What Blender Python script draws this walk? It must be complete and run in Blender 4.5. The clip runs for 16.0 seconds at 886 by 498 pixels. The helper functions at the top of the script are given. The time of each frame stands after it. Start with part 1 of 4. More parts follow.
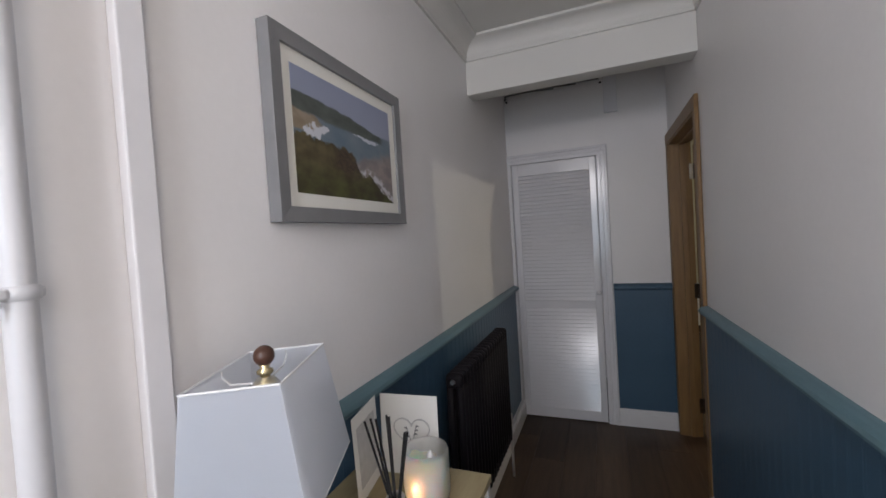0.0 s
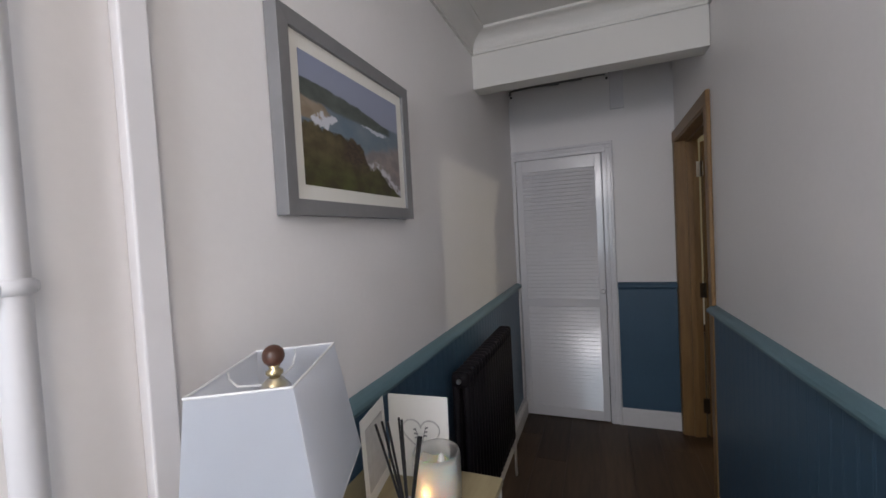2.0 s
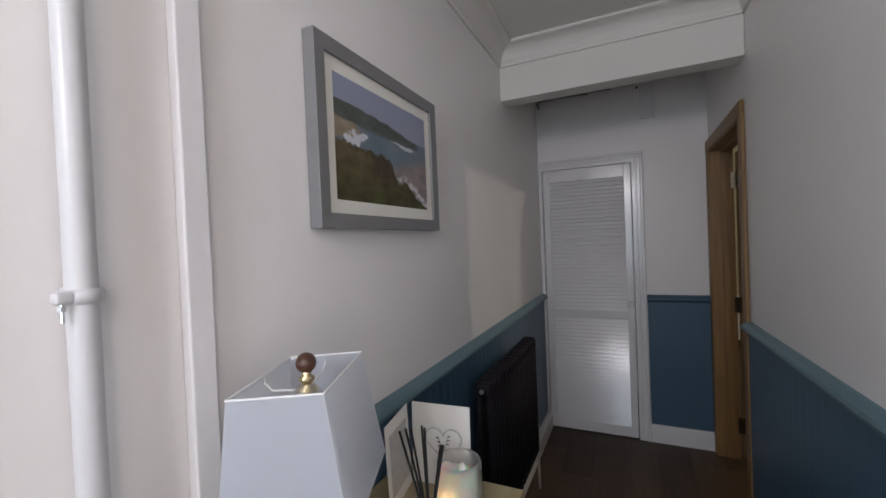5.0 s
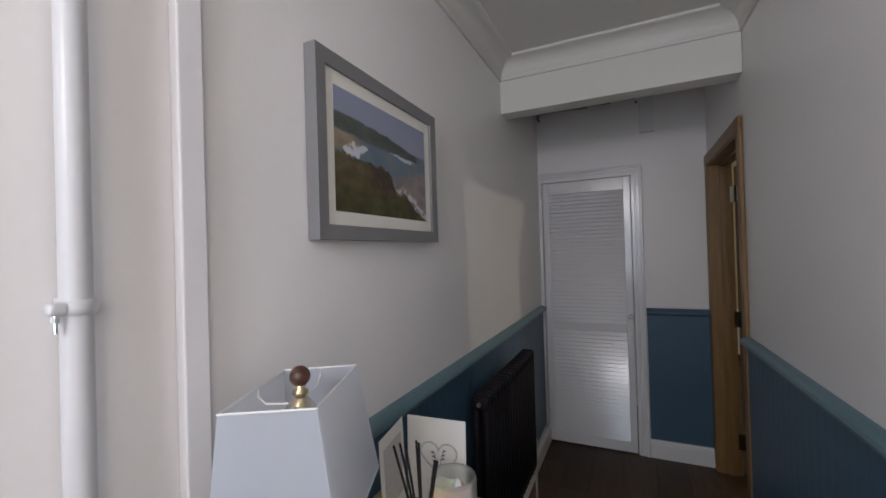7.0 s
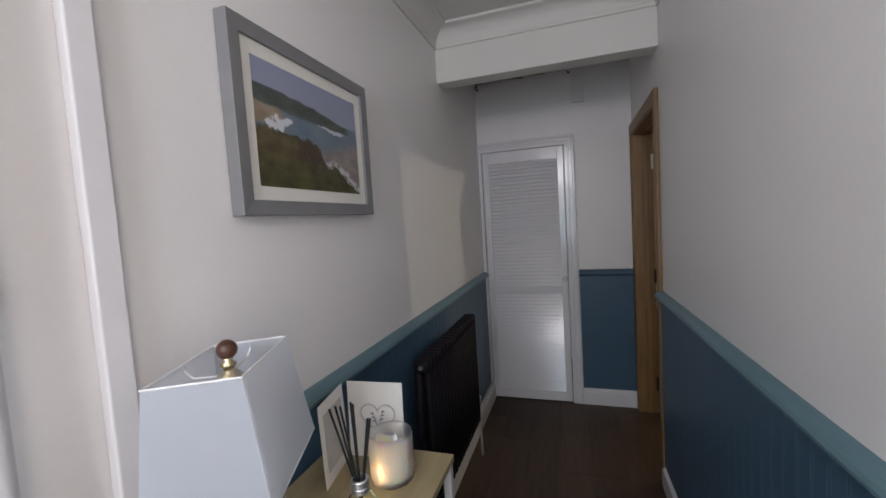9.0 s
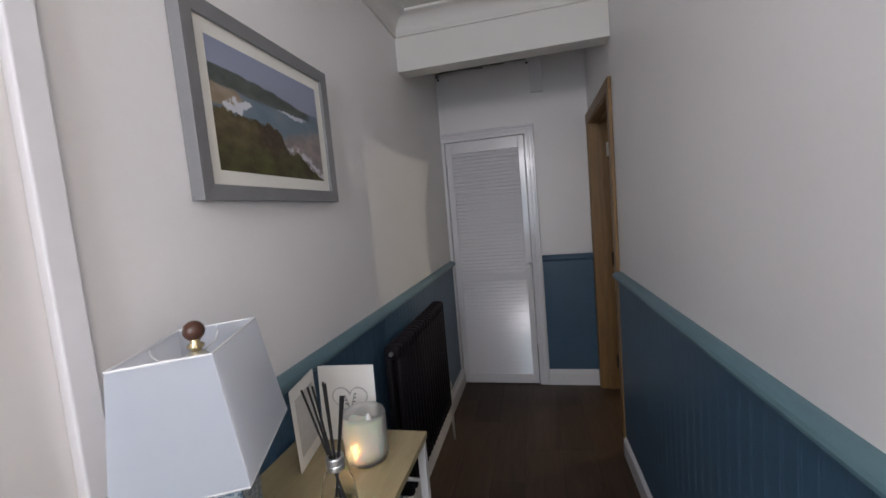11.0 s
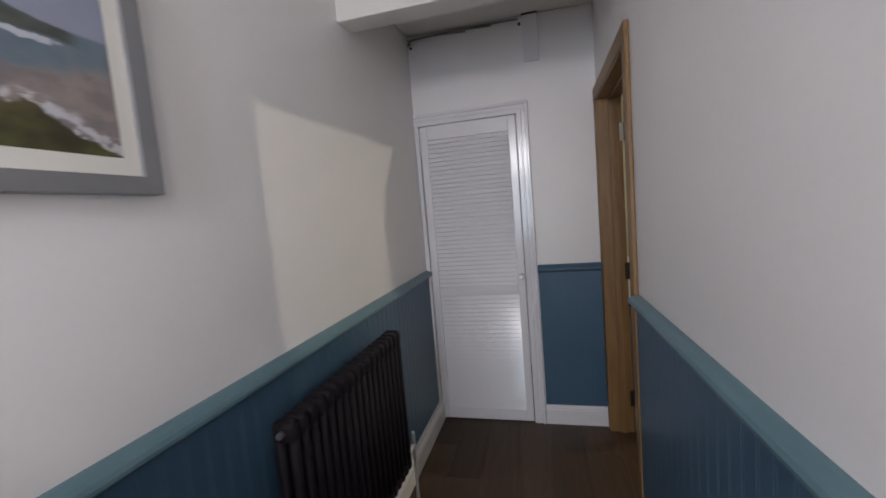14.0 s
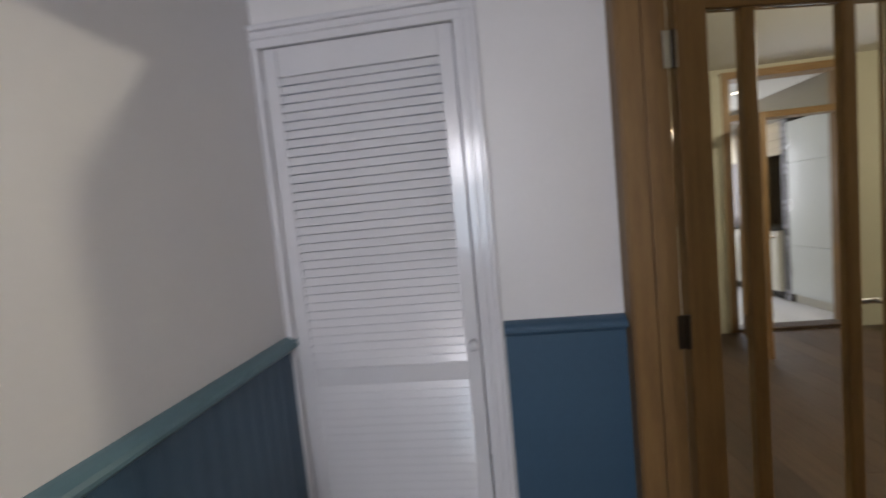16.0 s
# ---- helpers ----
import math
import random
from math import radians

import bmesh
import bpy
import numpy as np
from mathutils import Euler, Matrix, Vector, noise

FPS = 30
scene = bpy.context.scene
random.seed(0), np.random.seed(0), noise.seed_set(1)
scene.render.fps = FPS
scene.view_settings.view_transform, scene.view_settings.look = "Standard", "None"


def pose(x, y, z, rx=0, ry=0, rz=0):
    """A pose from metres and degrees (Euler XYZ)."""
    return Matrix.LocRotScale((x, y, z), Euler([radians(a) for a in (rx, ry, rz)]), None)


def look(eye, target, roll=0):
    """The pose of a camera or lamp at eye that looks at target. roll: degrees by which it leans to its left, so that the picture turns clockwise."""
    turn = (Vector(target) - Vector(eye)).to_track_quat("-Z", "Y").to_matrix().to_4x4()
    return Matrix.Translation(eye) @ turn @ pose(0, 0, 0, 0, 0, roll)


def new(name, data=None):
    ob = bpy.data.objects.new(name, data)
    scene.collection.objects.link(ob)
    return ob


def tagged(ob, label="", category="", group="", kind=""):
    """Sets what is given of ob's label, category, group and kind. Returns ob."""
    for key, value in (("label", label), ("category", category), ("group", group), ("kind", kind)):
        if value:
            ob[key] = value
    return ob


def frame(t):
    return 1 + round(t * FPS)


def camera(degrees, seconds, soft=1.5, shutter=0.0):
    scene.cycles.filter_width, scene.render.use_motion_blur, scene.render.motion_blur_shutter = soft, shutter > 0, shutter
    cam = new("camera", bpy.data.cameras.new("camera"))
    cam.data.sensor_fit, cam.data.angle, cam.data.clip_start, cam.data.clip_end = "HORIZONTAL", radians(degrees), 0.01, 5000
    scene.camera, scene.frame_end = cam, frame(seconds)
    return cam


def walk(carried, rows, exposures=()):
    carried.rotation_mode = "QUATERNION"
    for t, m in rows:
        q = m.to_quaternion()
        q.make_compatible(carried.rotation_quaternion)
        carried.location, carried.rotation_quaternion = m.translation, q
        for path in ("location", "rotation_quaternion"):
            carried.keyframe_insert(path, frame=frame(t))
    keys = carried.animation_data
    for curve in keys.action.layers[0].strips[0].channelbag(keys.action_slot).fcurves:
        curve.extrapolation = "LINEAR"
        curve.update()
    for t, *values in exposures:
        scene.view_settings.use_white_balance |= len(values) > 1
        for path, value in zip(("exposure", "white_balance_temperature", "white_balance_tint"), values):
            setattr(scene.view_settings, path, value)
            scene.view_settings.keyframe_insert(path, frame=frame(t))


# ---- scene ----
cam = camera(95.3, 16.0, soft=1.6, shutter=0.5)
PATH = [
    (0, (0.004, -0.037, 1.464), (-0.729, 1.823, 1.407), -3.6),
    (0.5, (-0.007, -0.032, 1.465), (-0.752, 1.823, 1.404), -3.4),
    (1, (-0.02, -0.025, 1.465), (-0.744, 1.838, 1.399), -3.4),
    (1.5, (-0.039, -0.019, 1.462), (-0.777, 1.839, 1.398), -3.0),
    (2, (-0.04, -0.016, 1.462), (-0.766, 1.847, 1.39), -3.1),
    (2.5, (-0.047, -0.019, 1.463), (-0.773, 1.843, 1.406), -2.9),
    (3, (-0.038, -0.027, 1.464), (-0.755, 1.839, 1.408), -2.9),
    (3.5, (-0.019, -0.04, 1.47), (-0.746, 1.823, 1.421), -2.8),
    (4, (-0.025, -0.045, 1.481), (-0.819, 1.79, 1.44), -3.1),
    (6.5, (-0.025, -0.031, 1.47), (-0.882, 1.776, 1.47), -2.0),
    (7, (-0.019, -0.038, 1.484), (-0.862, 1.775, 1.5), -1.7),
    (7.5, (0.011, -0.041, 1.473), (-0.73, 1.816, 1.429), -2.9),
    (8, (0.062, -0.093, 1.482), (-0.613, 1.788, 1.388), -3.8),
    (10.3, (0.013, -0.002, 1.477), (-0.526, 1.918, 1.32), -4.1),
    (10.5, (0.031, -0.026, 1.454), (-0.477, 1.902, 1.296), -4.8),
    (11, (0.044, -0.079, 1.45), (-0.415, 1.859, 1.27), -5.0),
    (11.5, (0.083, -0.167, 1.424), (-0.373, 1.767, 1.2), -5.1),
    (12, (0.083, -0.182, 1.426), (-0.356, 1.755, 1.19), -5.2),
    (12.5, (-0.022, -0.049, 1.445), (-0.471, 1.885, 1.207), -4.6),
    (13, (-0.068, 0.087, 1.472), (-0.51, 2.025, 1.258), -4.5),
    (13.5, (0.021, 0.33, 1.439), (-0.439, 2.267, 1.25), -5.0),
    (14, (0.127, 0.558, 1.439), (-0.368, 2.487, 1.251), -4.8),
    (14.3, (0.142, 0.709, 1.424), (-0.352, 2.64, 1.263), -4.8),
    (14.5, (0.136, 0.852, 1.448), (-0.319, 2.793, 1.28), -4.4),
    (15, (0.048, 1.166, 1.423), (-0.347, 3.12, 1.266), -4.4),
    (15.5, (-0.003, 1.599, 1.422), (-0.384, 3.557, 1.278), -4.8),
    (15.8, (0.025, 1.747, 1.405), (-0.344, 3.705, 1.237), -4.8),
    (16, (0.038, 1.867, 1.391), (-0.181, 3.85, 1.248), -5.5),
]
walk(cam, [(t, look(eye, target, roll)) for t, eye, target, roll in PATH],
     exposures=[(0, -0.27, 6620, 14), (4.0, -0.32, 6620, 14), (6.4, -0.53, 6630, 14), (7.2, -0.49, 6630, 14), (8.0, -0.37, 6610, 14), (10.5, -0.23, 6600, 14), (13.0, -0.09, 6600, 16), (14.5, 0.43, 6570, 15), (15.3, 0.47, 6550, 15), (16.0, 0.42, 6470, 15)])

# ---- plan, in metres ----
XL, XR, YE, YF = -0.665, 0.462, 3.165, -1.45      # hall walls: left, right, end, front
WT = 0.120                                       # thickness of the right-hand wall
OPN, OPF, OPH = 2.287, 3.09, 1.995                # right-hand doorway: near, far, head
BEAM0, BEAM1, BEAMZ = 2.183, 2.30, 2.256
CEIL, CEILB = 2.54, 2.56
DADO = 1.048
RX, RY0, RY1, RZ = 4.3, 0.6, 6.1, 2.56           # dining room beyond the doorway

# ---- world and lights ----
world = bpy.data.worlds.new("sky")
scene.world = world
world.use_nodes = True
wn = world.node_tree
sky = wn.nodes.new("ShaderNodeTexSky")
sky.sky_type, sky.sun_disc = "NISHITA", False
sky.sun_elevation, sky.sun_rotation = radians(35), radians(120)
bg = wn.nodes["Background"]
bg.inputs[1].default_value = 0.10
wn.links.new(sky.outputs[0], bg.inputs[0])


def lamp(name, kind, place, target, power, colour, size=0.1, size_y=None):
    data = bpy.data.lights.new(name, kind)
    data.energy, data.color = power, colour
    if kind == "AREA":
        data.shape, data.size, data.size_y = "RECTANGLE", size, size_y or size
    else:
        data.shadow_soft_size = size
    ob = new(name, data)
    ob.matrix_world = look(place, target)
    return ob


# daylight in the front doorway behind the walker, two added fills, lit lamps beyond
lamp("fanlight_daylight", "AREA", (-0.16, YF - 0.06, 2.24), (-0.20, 2.0, 1.9), 21, (0.92, 0.93, 0.98), 0.56, 0.42)
lamp("front_door_daylight", "AREA", (-0.16, YF - 0.06, 1.45), (-0.20, 2.0, 1.40), 14, (0.70, 0.86, 1.0), 0.54, 1.0)
# added fill that brightens the left wall through an unseen side opening
lamp("side_fill", "AREA", (0.81, -0.88, 1.55), (-0.6, -0.6, 1.6), 15.5, (1.0, 0.925, 0.85), 0.76, 1.4)
lamp("dining_lamp_light", "POINT", (2.87, 3.783, 2.335), (2.87, 3.783, 0), 64, (1.0, 0.94, 0.71), 0.034)
# added fill inside the kitchen; the wall behind it has no window
lamp("kitchen_fill", "AREA", (3.2, 8.55, 1.5), (3.2, 6.0, 1.2), 23, (0.9, 0.95, 1.0), 1.2, 1.1)
lamp("candle_light", "POINT", (-0.401, 0.733, 0.916), (-0.44, 0.68, 0.8), 0.8, (1.0, 0.62, 0.28), 0.006)


# ---- materials ----
def mat(name, colour, rough=0.6, metal=0.0, vary=0.06, scale=6.0, bump=0.15, fine=120.0, stretch=(1, 1, 1), coat=0.0,
        dark=None, emit=0.0, spec=0.5, per_piece=0.0):
    m = bpy.data.materials.new(name)
    m.use_nodes = True
    t = m.node_tree
    b = t.nodes["Principled BSDF"]
    b.inputs["Roughness"].default_value = rough
    b.inputs["Metallic"].default_value = metal
    b.inputs["Coat Weight"].default_value = coat
    b.inputs["Specular IOR Level"].default_value = spec
    co = t.nodes.new("ShaderNodeTexCoord")
    mp = t.nodes.new("ShaderNodeMapping")
    mp.inputs["Scale"].default_value = stretch
    t.links.new(co.outputs["Object"], mp.inputs[0])
    big = t.nodes.new("ShaderNodeTexNoise")
    big.inputs["Scale"].default_value, big.inputs["Detail"].default_value = scale, 4
    small = t.nodes.new("ShaderNodeTexNoise")
    small.inputs["Scale"].default_value, small.inputs["Detail"].default_value = fine, 3
    ramp = t.nodes.new("ShaderNodeValToRGB")
    lo = dark or tuple(c * (1 - 2 * vary) for c in colour)
    ramp.color_ramp.elements[0].position, ramp.color_ramp.elements[1].position = 0.3, 0.68
    ramp.color_ramp.elements[0].color, ramp.color_ramp.elements[1].color = (*lo, 1), (*colour, 1)
    mix = t.nodes.new("ShaderNodeMath")
    mix.operation = "MULTIPLY_ADD"
    mix.inputs[1].default_value = 0.3
    for n in (big, small):
        t.links.new(mp.outputs[0], n.inputs["Vector"])
    sc = t.nodes.new("ShaderNodeMath")
    sc.operation = "MULTIPLY"
    sc.inputs[1].default_value = 0.7
    t.links.new(big.outputs[0], sc.inputs[0])
    t.links.new(small.outputs[0], mix.inputs[0])
    t.links.new(sc.outputs[0], mix.inputs[2])
    t.links.new(mix.outputs[0], ramp.inputs[0])
    last = ramp.outputs[0]
    if per_piece:
        info = t.nodes.new("ShaderNodeObjectInfo")
        hsv = t.nodes.new("ShaderNodeHueSaturation")
        ma = t.nodes.new("ShaderNodeMapRange")
        ma.inputs["To Min"].default_value, ma.inputs["To Max"].default_value = 1 - per_piece, 1 + per_piece
        t.links.new(info.outputs["Random"], ma.inputs[0])
        t.links.new(ma.outputs[0], hsv.inputs["Value"])
        t.links.new(last, hsv.inputs["Color"])
        last = hsv.outputs[0]
        add = t.nodes.new("ShaderNodeVectorMath")
        add.operation = "MULTIPLY_ADD"
        add.inputs[1].default_value = (7.3, 3.1, 5.7)
        t.links.new(info.outputs["Random"], add.inputs[0])
        t.links.new(co.outputs["Object"], add.inputs[2])
        t.links.new(add.outputs[0], mp.inputs[0])
    t.links.new(last, b.inputs["Base Color"])
    if bump:
        bp = t.nodes.new("ShaderNodeBump")
        bp.inputs["Strength"].default_value, bp.inputs["Distance"].default_value = bump, 0.002
        t.links.new(mix.outputs[0], bp.inputs["Height"])
        t.links.new(bp.outputs[0], b.inputs["Normal"])
    if emit:
        b.inputs["Emission Color"].default_value = (*colour, 1)
        b.inputs["Emission Strength"].default_value = emit
    return m


def glass(name, rough=0.0, tint=(1, 1, 1), transmission=1.0, ior=1.45):
    m = bpy.data.materials.new(name)
    m.use_nodes = True
    b = m.node_tree.nodes["Principled BSDF"]
    b.inputs["Base Color"].default_value = (*tint, 1)
    b.inputs["Roughness"].default_value = rough
    b.inputs["Transmission Weight"].default_value = transmission
    b.inputs["IOR"].default_value = ior
    return m


M_wall = mat("wall_paint", (0.845, 0.82, 0.812), 0.42, vary=0.025, scale=2.2, bump=0.25, fine=60)
M_ceil = mat("ceiling_paint", (0.72, 0.70, 0.66), 0.8, vary=0.02, scale=3, bump=0.2)
M_gloss = mat("white_gloss_paint", (0.80, 0.785, 0.80), 0.17, vary=0.03, scale=4, bump=0.12, fine=40)
M_pipe = mat("pipe_paint", (0.60, 0.60, 0.62), 0.3, vary=0.04, scale=8, bump=0.2, fine=50)
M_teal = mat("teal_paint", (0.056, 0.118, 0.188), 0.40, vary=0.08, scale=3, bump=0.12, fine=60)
# the same teal lightened: light falling on the side rails, put into the colour
M_teal_lit = mat("teal_paint_lit", (0.118, 0.212, 0.25), 0.40, vary=0.06, scale=3, bump=0.12, fine=60)
M_oak = mat("oak", (0.28, 0.158, 0.057), 0.45, vary=0.2, scale=3.0, bump=0.25, fine=26, stretch=(12, 12, 1.1), dark=(0.175, 0.092, 0.034))
M_oak_h = mat("oak_across", (0.28, 0.158, 0.057), 0.45, vary=0.2, scale=3.0, bump=0.25, fine=26, stretch=(1.1, 1.1, 12), dark=(0.175, 0.092, 0.034))
M_floor = mat("dark_wood_plank", (0.082, 0.046, 0.024), 0.48, vary=0.25, scale=3, bump=0.3, fine=30, stretch=(14, 1.2, 10), dark=(0.040, 0.022, 0.0115), per_piece=0.28)
M_gap = mat("floor_joint", (0.015, 0.011, 0.009), 0.8)
M_black = mat("anthracite_enamel", (0.0115, 0.009, 0.0125), 0.62, vary=0.15, scale=9, bump=0.1, spec=0.2)
M_grey = mat("grey_frame_paint", (0.215, 0.213, 0.22), 0.4, vary=0.06, scale=10, bump=0.15, fine=60, stretch=(1, 1, 1))
M_mount = mat("mount_card", (0.78, 0.76, 0.70), 0.9, vary=0.02)
M_shade = mat("shade_fabric", (0.64, 0.69, 0.77), 0.9, vary=0.03, scale=30, bump=0.3, fine=400)
M_trim = mat("shade_trim", (0.74, 0.74, 0.74), 0.6, vary=0.02)
M_brass = mat("brass", (0.56, 0.46, 0.27), 0.22, metal=1.0, vary=0.08, bump=0.05)
M_chrome = mat("chrome", (0.75, 0.75, 0.76), 0.15, metal=1.0, vary=0.03, bump=0.03)
M_satin = mat("satin_silver", (0.78, 0.78, 0.79), 0.38, metal=1.0, vary=0.05, bump=0.05)
M_bronze = mat("dark_bronze", (0.08, 0.06, 0.045), 0.35, metal=0.8, vary=0.1)
M_walnut = mat("turned_wood", (0.085, 0.034, 0.02), 0.35, vary=0.2, scale=14, bump=0.15, stretch=(1, 1, 4))
M_table = mat("pale_wood_top", (0.37, 0.305, 0.175), 0.38, vary=0.12, scale=4, bump=0.15, fine=24, stretch=(10, 1.2, 6), dark=(0.29, 0.23, 0.125))
M_wmetal = mat("white_metal", (0.62, 0.61, 0.60), 0.35, vary=0.03)
M_shoe = mat("black_leather", (0.02, 0.02, 0.022), 0.42, vary=0.2, scale=14, bump=0.3)
M_shoegrey = mat("grey_fabric", (0.10, 0.10, 0.11), 0.8, vary=0.2, scale=30, bump=0.4)
M_card = mat("card_paper", (0.74, 0.73, 0.70), 0.7, vary=0.02, scale=10, bump=0.05)
M_cardgrey = mat("card_silver", (0.52, 0.51, 0.50), 0.5, vary=0.1, scale=50)
M_ink = mat("card_ink", (0.12, 0.12, 0.13), 0.6)
M_reed = mat("black_reed", (0.012, 0.011, 0.012), 0.7, vary=0.2, bump=0.3, fine=200)
M_oil = glass("reed_oil", 0.0, (0.95, 0.95, 0.94), ior=1.06)
M_thin = glass("thin_bottle_glass", 0.0, (0.97, 0.97, 0.97), ior=1.09)
M_glass = glass("clear_glass", 0.0, (0.97, 0.98, 0.98))
M_frost = glass("frosted_glass", 0.55, (0.97, 0.97, 0.96), 0.93, 1.07)
M_wax = mat("wax", (0.80, 0.74, 0.64), 0.5, vary=0.04, scale=12)
for inp, val in (("Subsurface Weight", 1.0), ("Subsurface Scale", 0.03)):
    M_wax.node_tree.nodes["Principled BSDF"].inputs[inp].default_value = val
M_flame = mat("flame", (1.0, 0.56, 0.2), 0.5, emit=2.6, bump=0)
M_cable = mat("cable_grey", (0.24, 0.235, 0.225), 0.6, vary=0.2)
# near-black: shade of the trunking gap put into colour; also the screw holes
M_dark_hole = mat("dark_hole", (0.02, 0.018, 0.016), 0.9)
M_room = mat("cream_wall_paint", (0.46, 0.43, 0.33), 0.7, vary=0.03, scale=2.5, bump=0.2)
M_mirror = mat("mirror_silver", (0.82, 0.83, 0.82), 0.03, metal=1.0, vary=0.0, bump=0)
M_tile = mat("white_floor_tile", (0.72, 0.72, 0.74), 0.25, vary=0.04, scale=5, per_piece=0.05)
M_unit = mat("cream_gloss_unit", (0.70, 0.68, 0.60), 0.25, vary=0.02)
M_fridge = mat("white_enamel", (0.72, 0.76, 0.75), 0.22, vary=0.02, bump=0.05)
M_work = mat("black_worktop", (0.02, 0.02, 0.022), 0.25, vary=0.3, scale=60)
M_walnutunit = mat("dark_walnut_panel", (0.06, 0.032, 0.02), 0.45, vary=0.2, scale=4, stretch=(10, 10, 1))
M_blind = mat("linen_blind", (0.55, 0.47, 0.34), 0.85, vary=0.1, scale=20, bump=0.4, fine=200)
M_brick = mat("grey_brick_slip", (0.28, 0.28, 0.31), 0.7, vary=0.2, scale=20, bump=0.4, per_piece=0.35)
M_lit = mat("lamp_glow", (1.0, 0.86, 0.62), 0.5, emit=12.0, bump=0)
M_pave = mat("concrete_paving", (0.3, 0.29, 0.28), 0.85, vary=0.12, scale=4, bump=0.5)


def paisley():
    m = mat("blue_paisley_ceramic", (0.6, 0.66, 0.72), 0.3, bump=0.05)
    t = m.node_tree
    b = t.nodes["Principled BSDF"]
    co = t.nodes.new("ShaderNodeTexCoord")
    nz = t.nodes.new("ShaderNodeTexNoise")
    nz.inputs["Scale"].default_value = 85
    ad = t.nodes.new("ShaderNodeVectorMath")
    ad.operation = "MULTIPLY_ADD"
    ad.inputs[1].default_value = (0.022, 0.022, 0.022)
    t.links.new(co.outputs["Object"], nz.inputs["Vector"])
    t.links.new(nz.outputs["Color"], ad.inputs[0])
    t.links.new(co.outputs["Object"], ad.inputs[2])
    vo = t.nodes.new("ShaderNodeTexVoronoi")
    vo.inputs["Scale"].default_value = 84
    t.links.new(ad.outputs[0], vo.inputs["Vector"])
    wv = t.nodes.new("ShaderNodeMath")
    wv.operation = "SINE"
    ml = t.nodes.new("ShaderNodeMath")
    ml.operation = "MULTIPLY"
    ml.inputs[1].default_value = 15
    t.links.new(vo.outputs["Distance"], ml.inputs[0])
    t.links.new(ml.outputs[0], wv.inputs[0])
    rp = t.nodes.new("ShaderNodeValToRGB")
    e = rp.color_ramp.elements
    e[0].position, e[0].color = 0.12, (0.045, 0.085, 0.135, 1)
    e[1].position, e[1].color = 0.60, (0.30, 0.335, 0.36, 1)
    mid = rp.color_ramp.elements.new(0.46)
    mid.color = (0.12, 0.185, 0.22, 1)
    mr = t.nodes.new("ShaderNodeMapRange")
    mr.inputs["From Min"].default_value = -1
    t.links.new(wv.outputs[0], mr.inputs[0])
    t.links.new(mr.outputs[0], rp.inputs[0])
    fl = t.nodes.new("ShaderNodeTexVoronoi")
    fl.inputs["Scale"].default_value = 15
    t.links.new(ad.outputs[0], fl.inputs["Vector"])
    fr = t.nodes.new("ShaderNodeMapRange")
    fr.inputs["From Min"].default_value, fr.inputs["From Max"].default_value = 0.30, 0.24
    t.links.new(fl.outputs["Distance"], fr.inputs[0])
    mx = t.nodes.new("ShaderNodeMixRGB")
    mx.blend_type = "MULTIPLY"
    mx.inputs[2].default_value = (0.34, 0.44, 0.56, 1)
    t.links.new(fr.outputs[0], mx.inputs[0])
    t.links.new(rp.outputs[0], mx.inputs[1])
    t.links.new(mx.outputs[0], b.inputs["Base Color"])
    return m


M_paisley = paisley()


def translucent(m, share):
    t = m.node_tree
    b = t.nodes["Principled BSDF"]
    out = next(n for n in t.nodes if n.type == "OUTPUT_MATERIAL")
    tr = t.nodes.new("ShaderNodeBsdfTranslucent")
    tr.inputs[0].default_value = (0.92, 0.92, 0.93, 1)
    mx = t.nodes.new("ShaderNodeMixShader")
    mx.inputs[0].default_value = share
    t.links.new(b.outputs[0], mx.inputs[1])
    t.links.new(tr.outputs[0], mx.inputs[2])
    t.links.new(mx.outputs[0], out.inputs[0])


translucent(M_shade, 0.68)


# ---- builders ----
def mesh_of(bm, name, material, smooth=False):
    me = bpy.data.meshes.new(name)
    bmesh.ops.recalc_face_normals(bm, faces=bm.faces)
    if smooth:
        for f in bm.faces:
            f.smooth = True
    bm.to_mesh(me)
    bm.free()
    me.materials.append(material)
    return me


def part(name, bm, material, parent=None, label="", smooth=False):
    ob = new(name, mesh_of(bm, name, material, smooth))
    if parent:
        ob.parent = parent
    if label:
        ob["label"] = label
    return ob


def thing(name, place, label, category, group="", turn=0.0):
    ob = new(name)
    ob.empty_display_size = 0.05
    ob.matrix_world = pose(*place, 0, 0, turn)
    return tagged(ob, label, category, group)


def box(x0, x1, y0, y1, z0, z1, bevel=0.0, bm=None, seg=2):
    bm = bm or bmesh.new()
    r = bmesh.ops.create_cube(bm, size=1)
    bmesh.ops.transform(bm, verts=r["verts"], matrix=Matrix.Translation(((x0 + x1) / 2, (y0 + y1) / 2, (z0 + z1) / 2))
                        @ Matrix.Diagonal((x1 - x0, y1 - y0, z1 - z0, 1)))
    if bevel:
        es = list({e for v in r["verts"] for e in v.link_edges})
        bmesh.ops.bevel(bm, geom=es, offset=bevel, segments=seg, affect="EDGES", profile=0.5)
    return bm


def rod(p, q, r, bm=None, n=12, r2=None):
    bm = bm or bmesh.new()
    p, q = Vector(p), Vector(q)
    g = bmesh.ops.create_cone(bm, cap_ends=True, segments=n, radius1=r, radius2=r if r2 is None else r2, depth=(q - p).length)
    bmesh.ops.transform(bm, verts=g["verts"], matrix=Matrix.Translation((p + q) / 2) @ (q - p).to_track_quat("Z", "Y").to_matrix().to_4x4())
    return bm


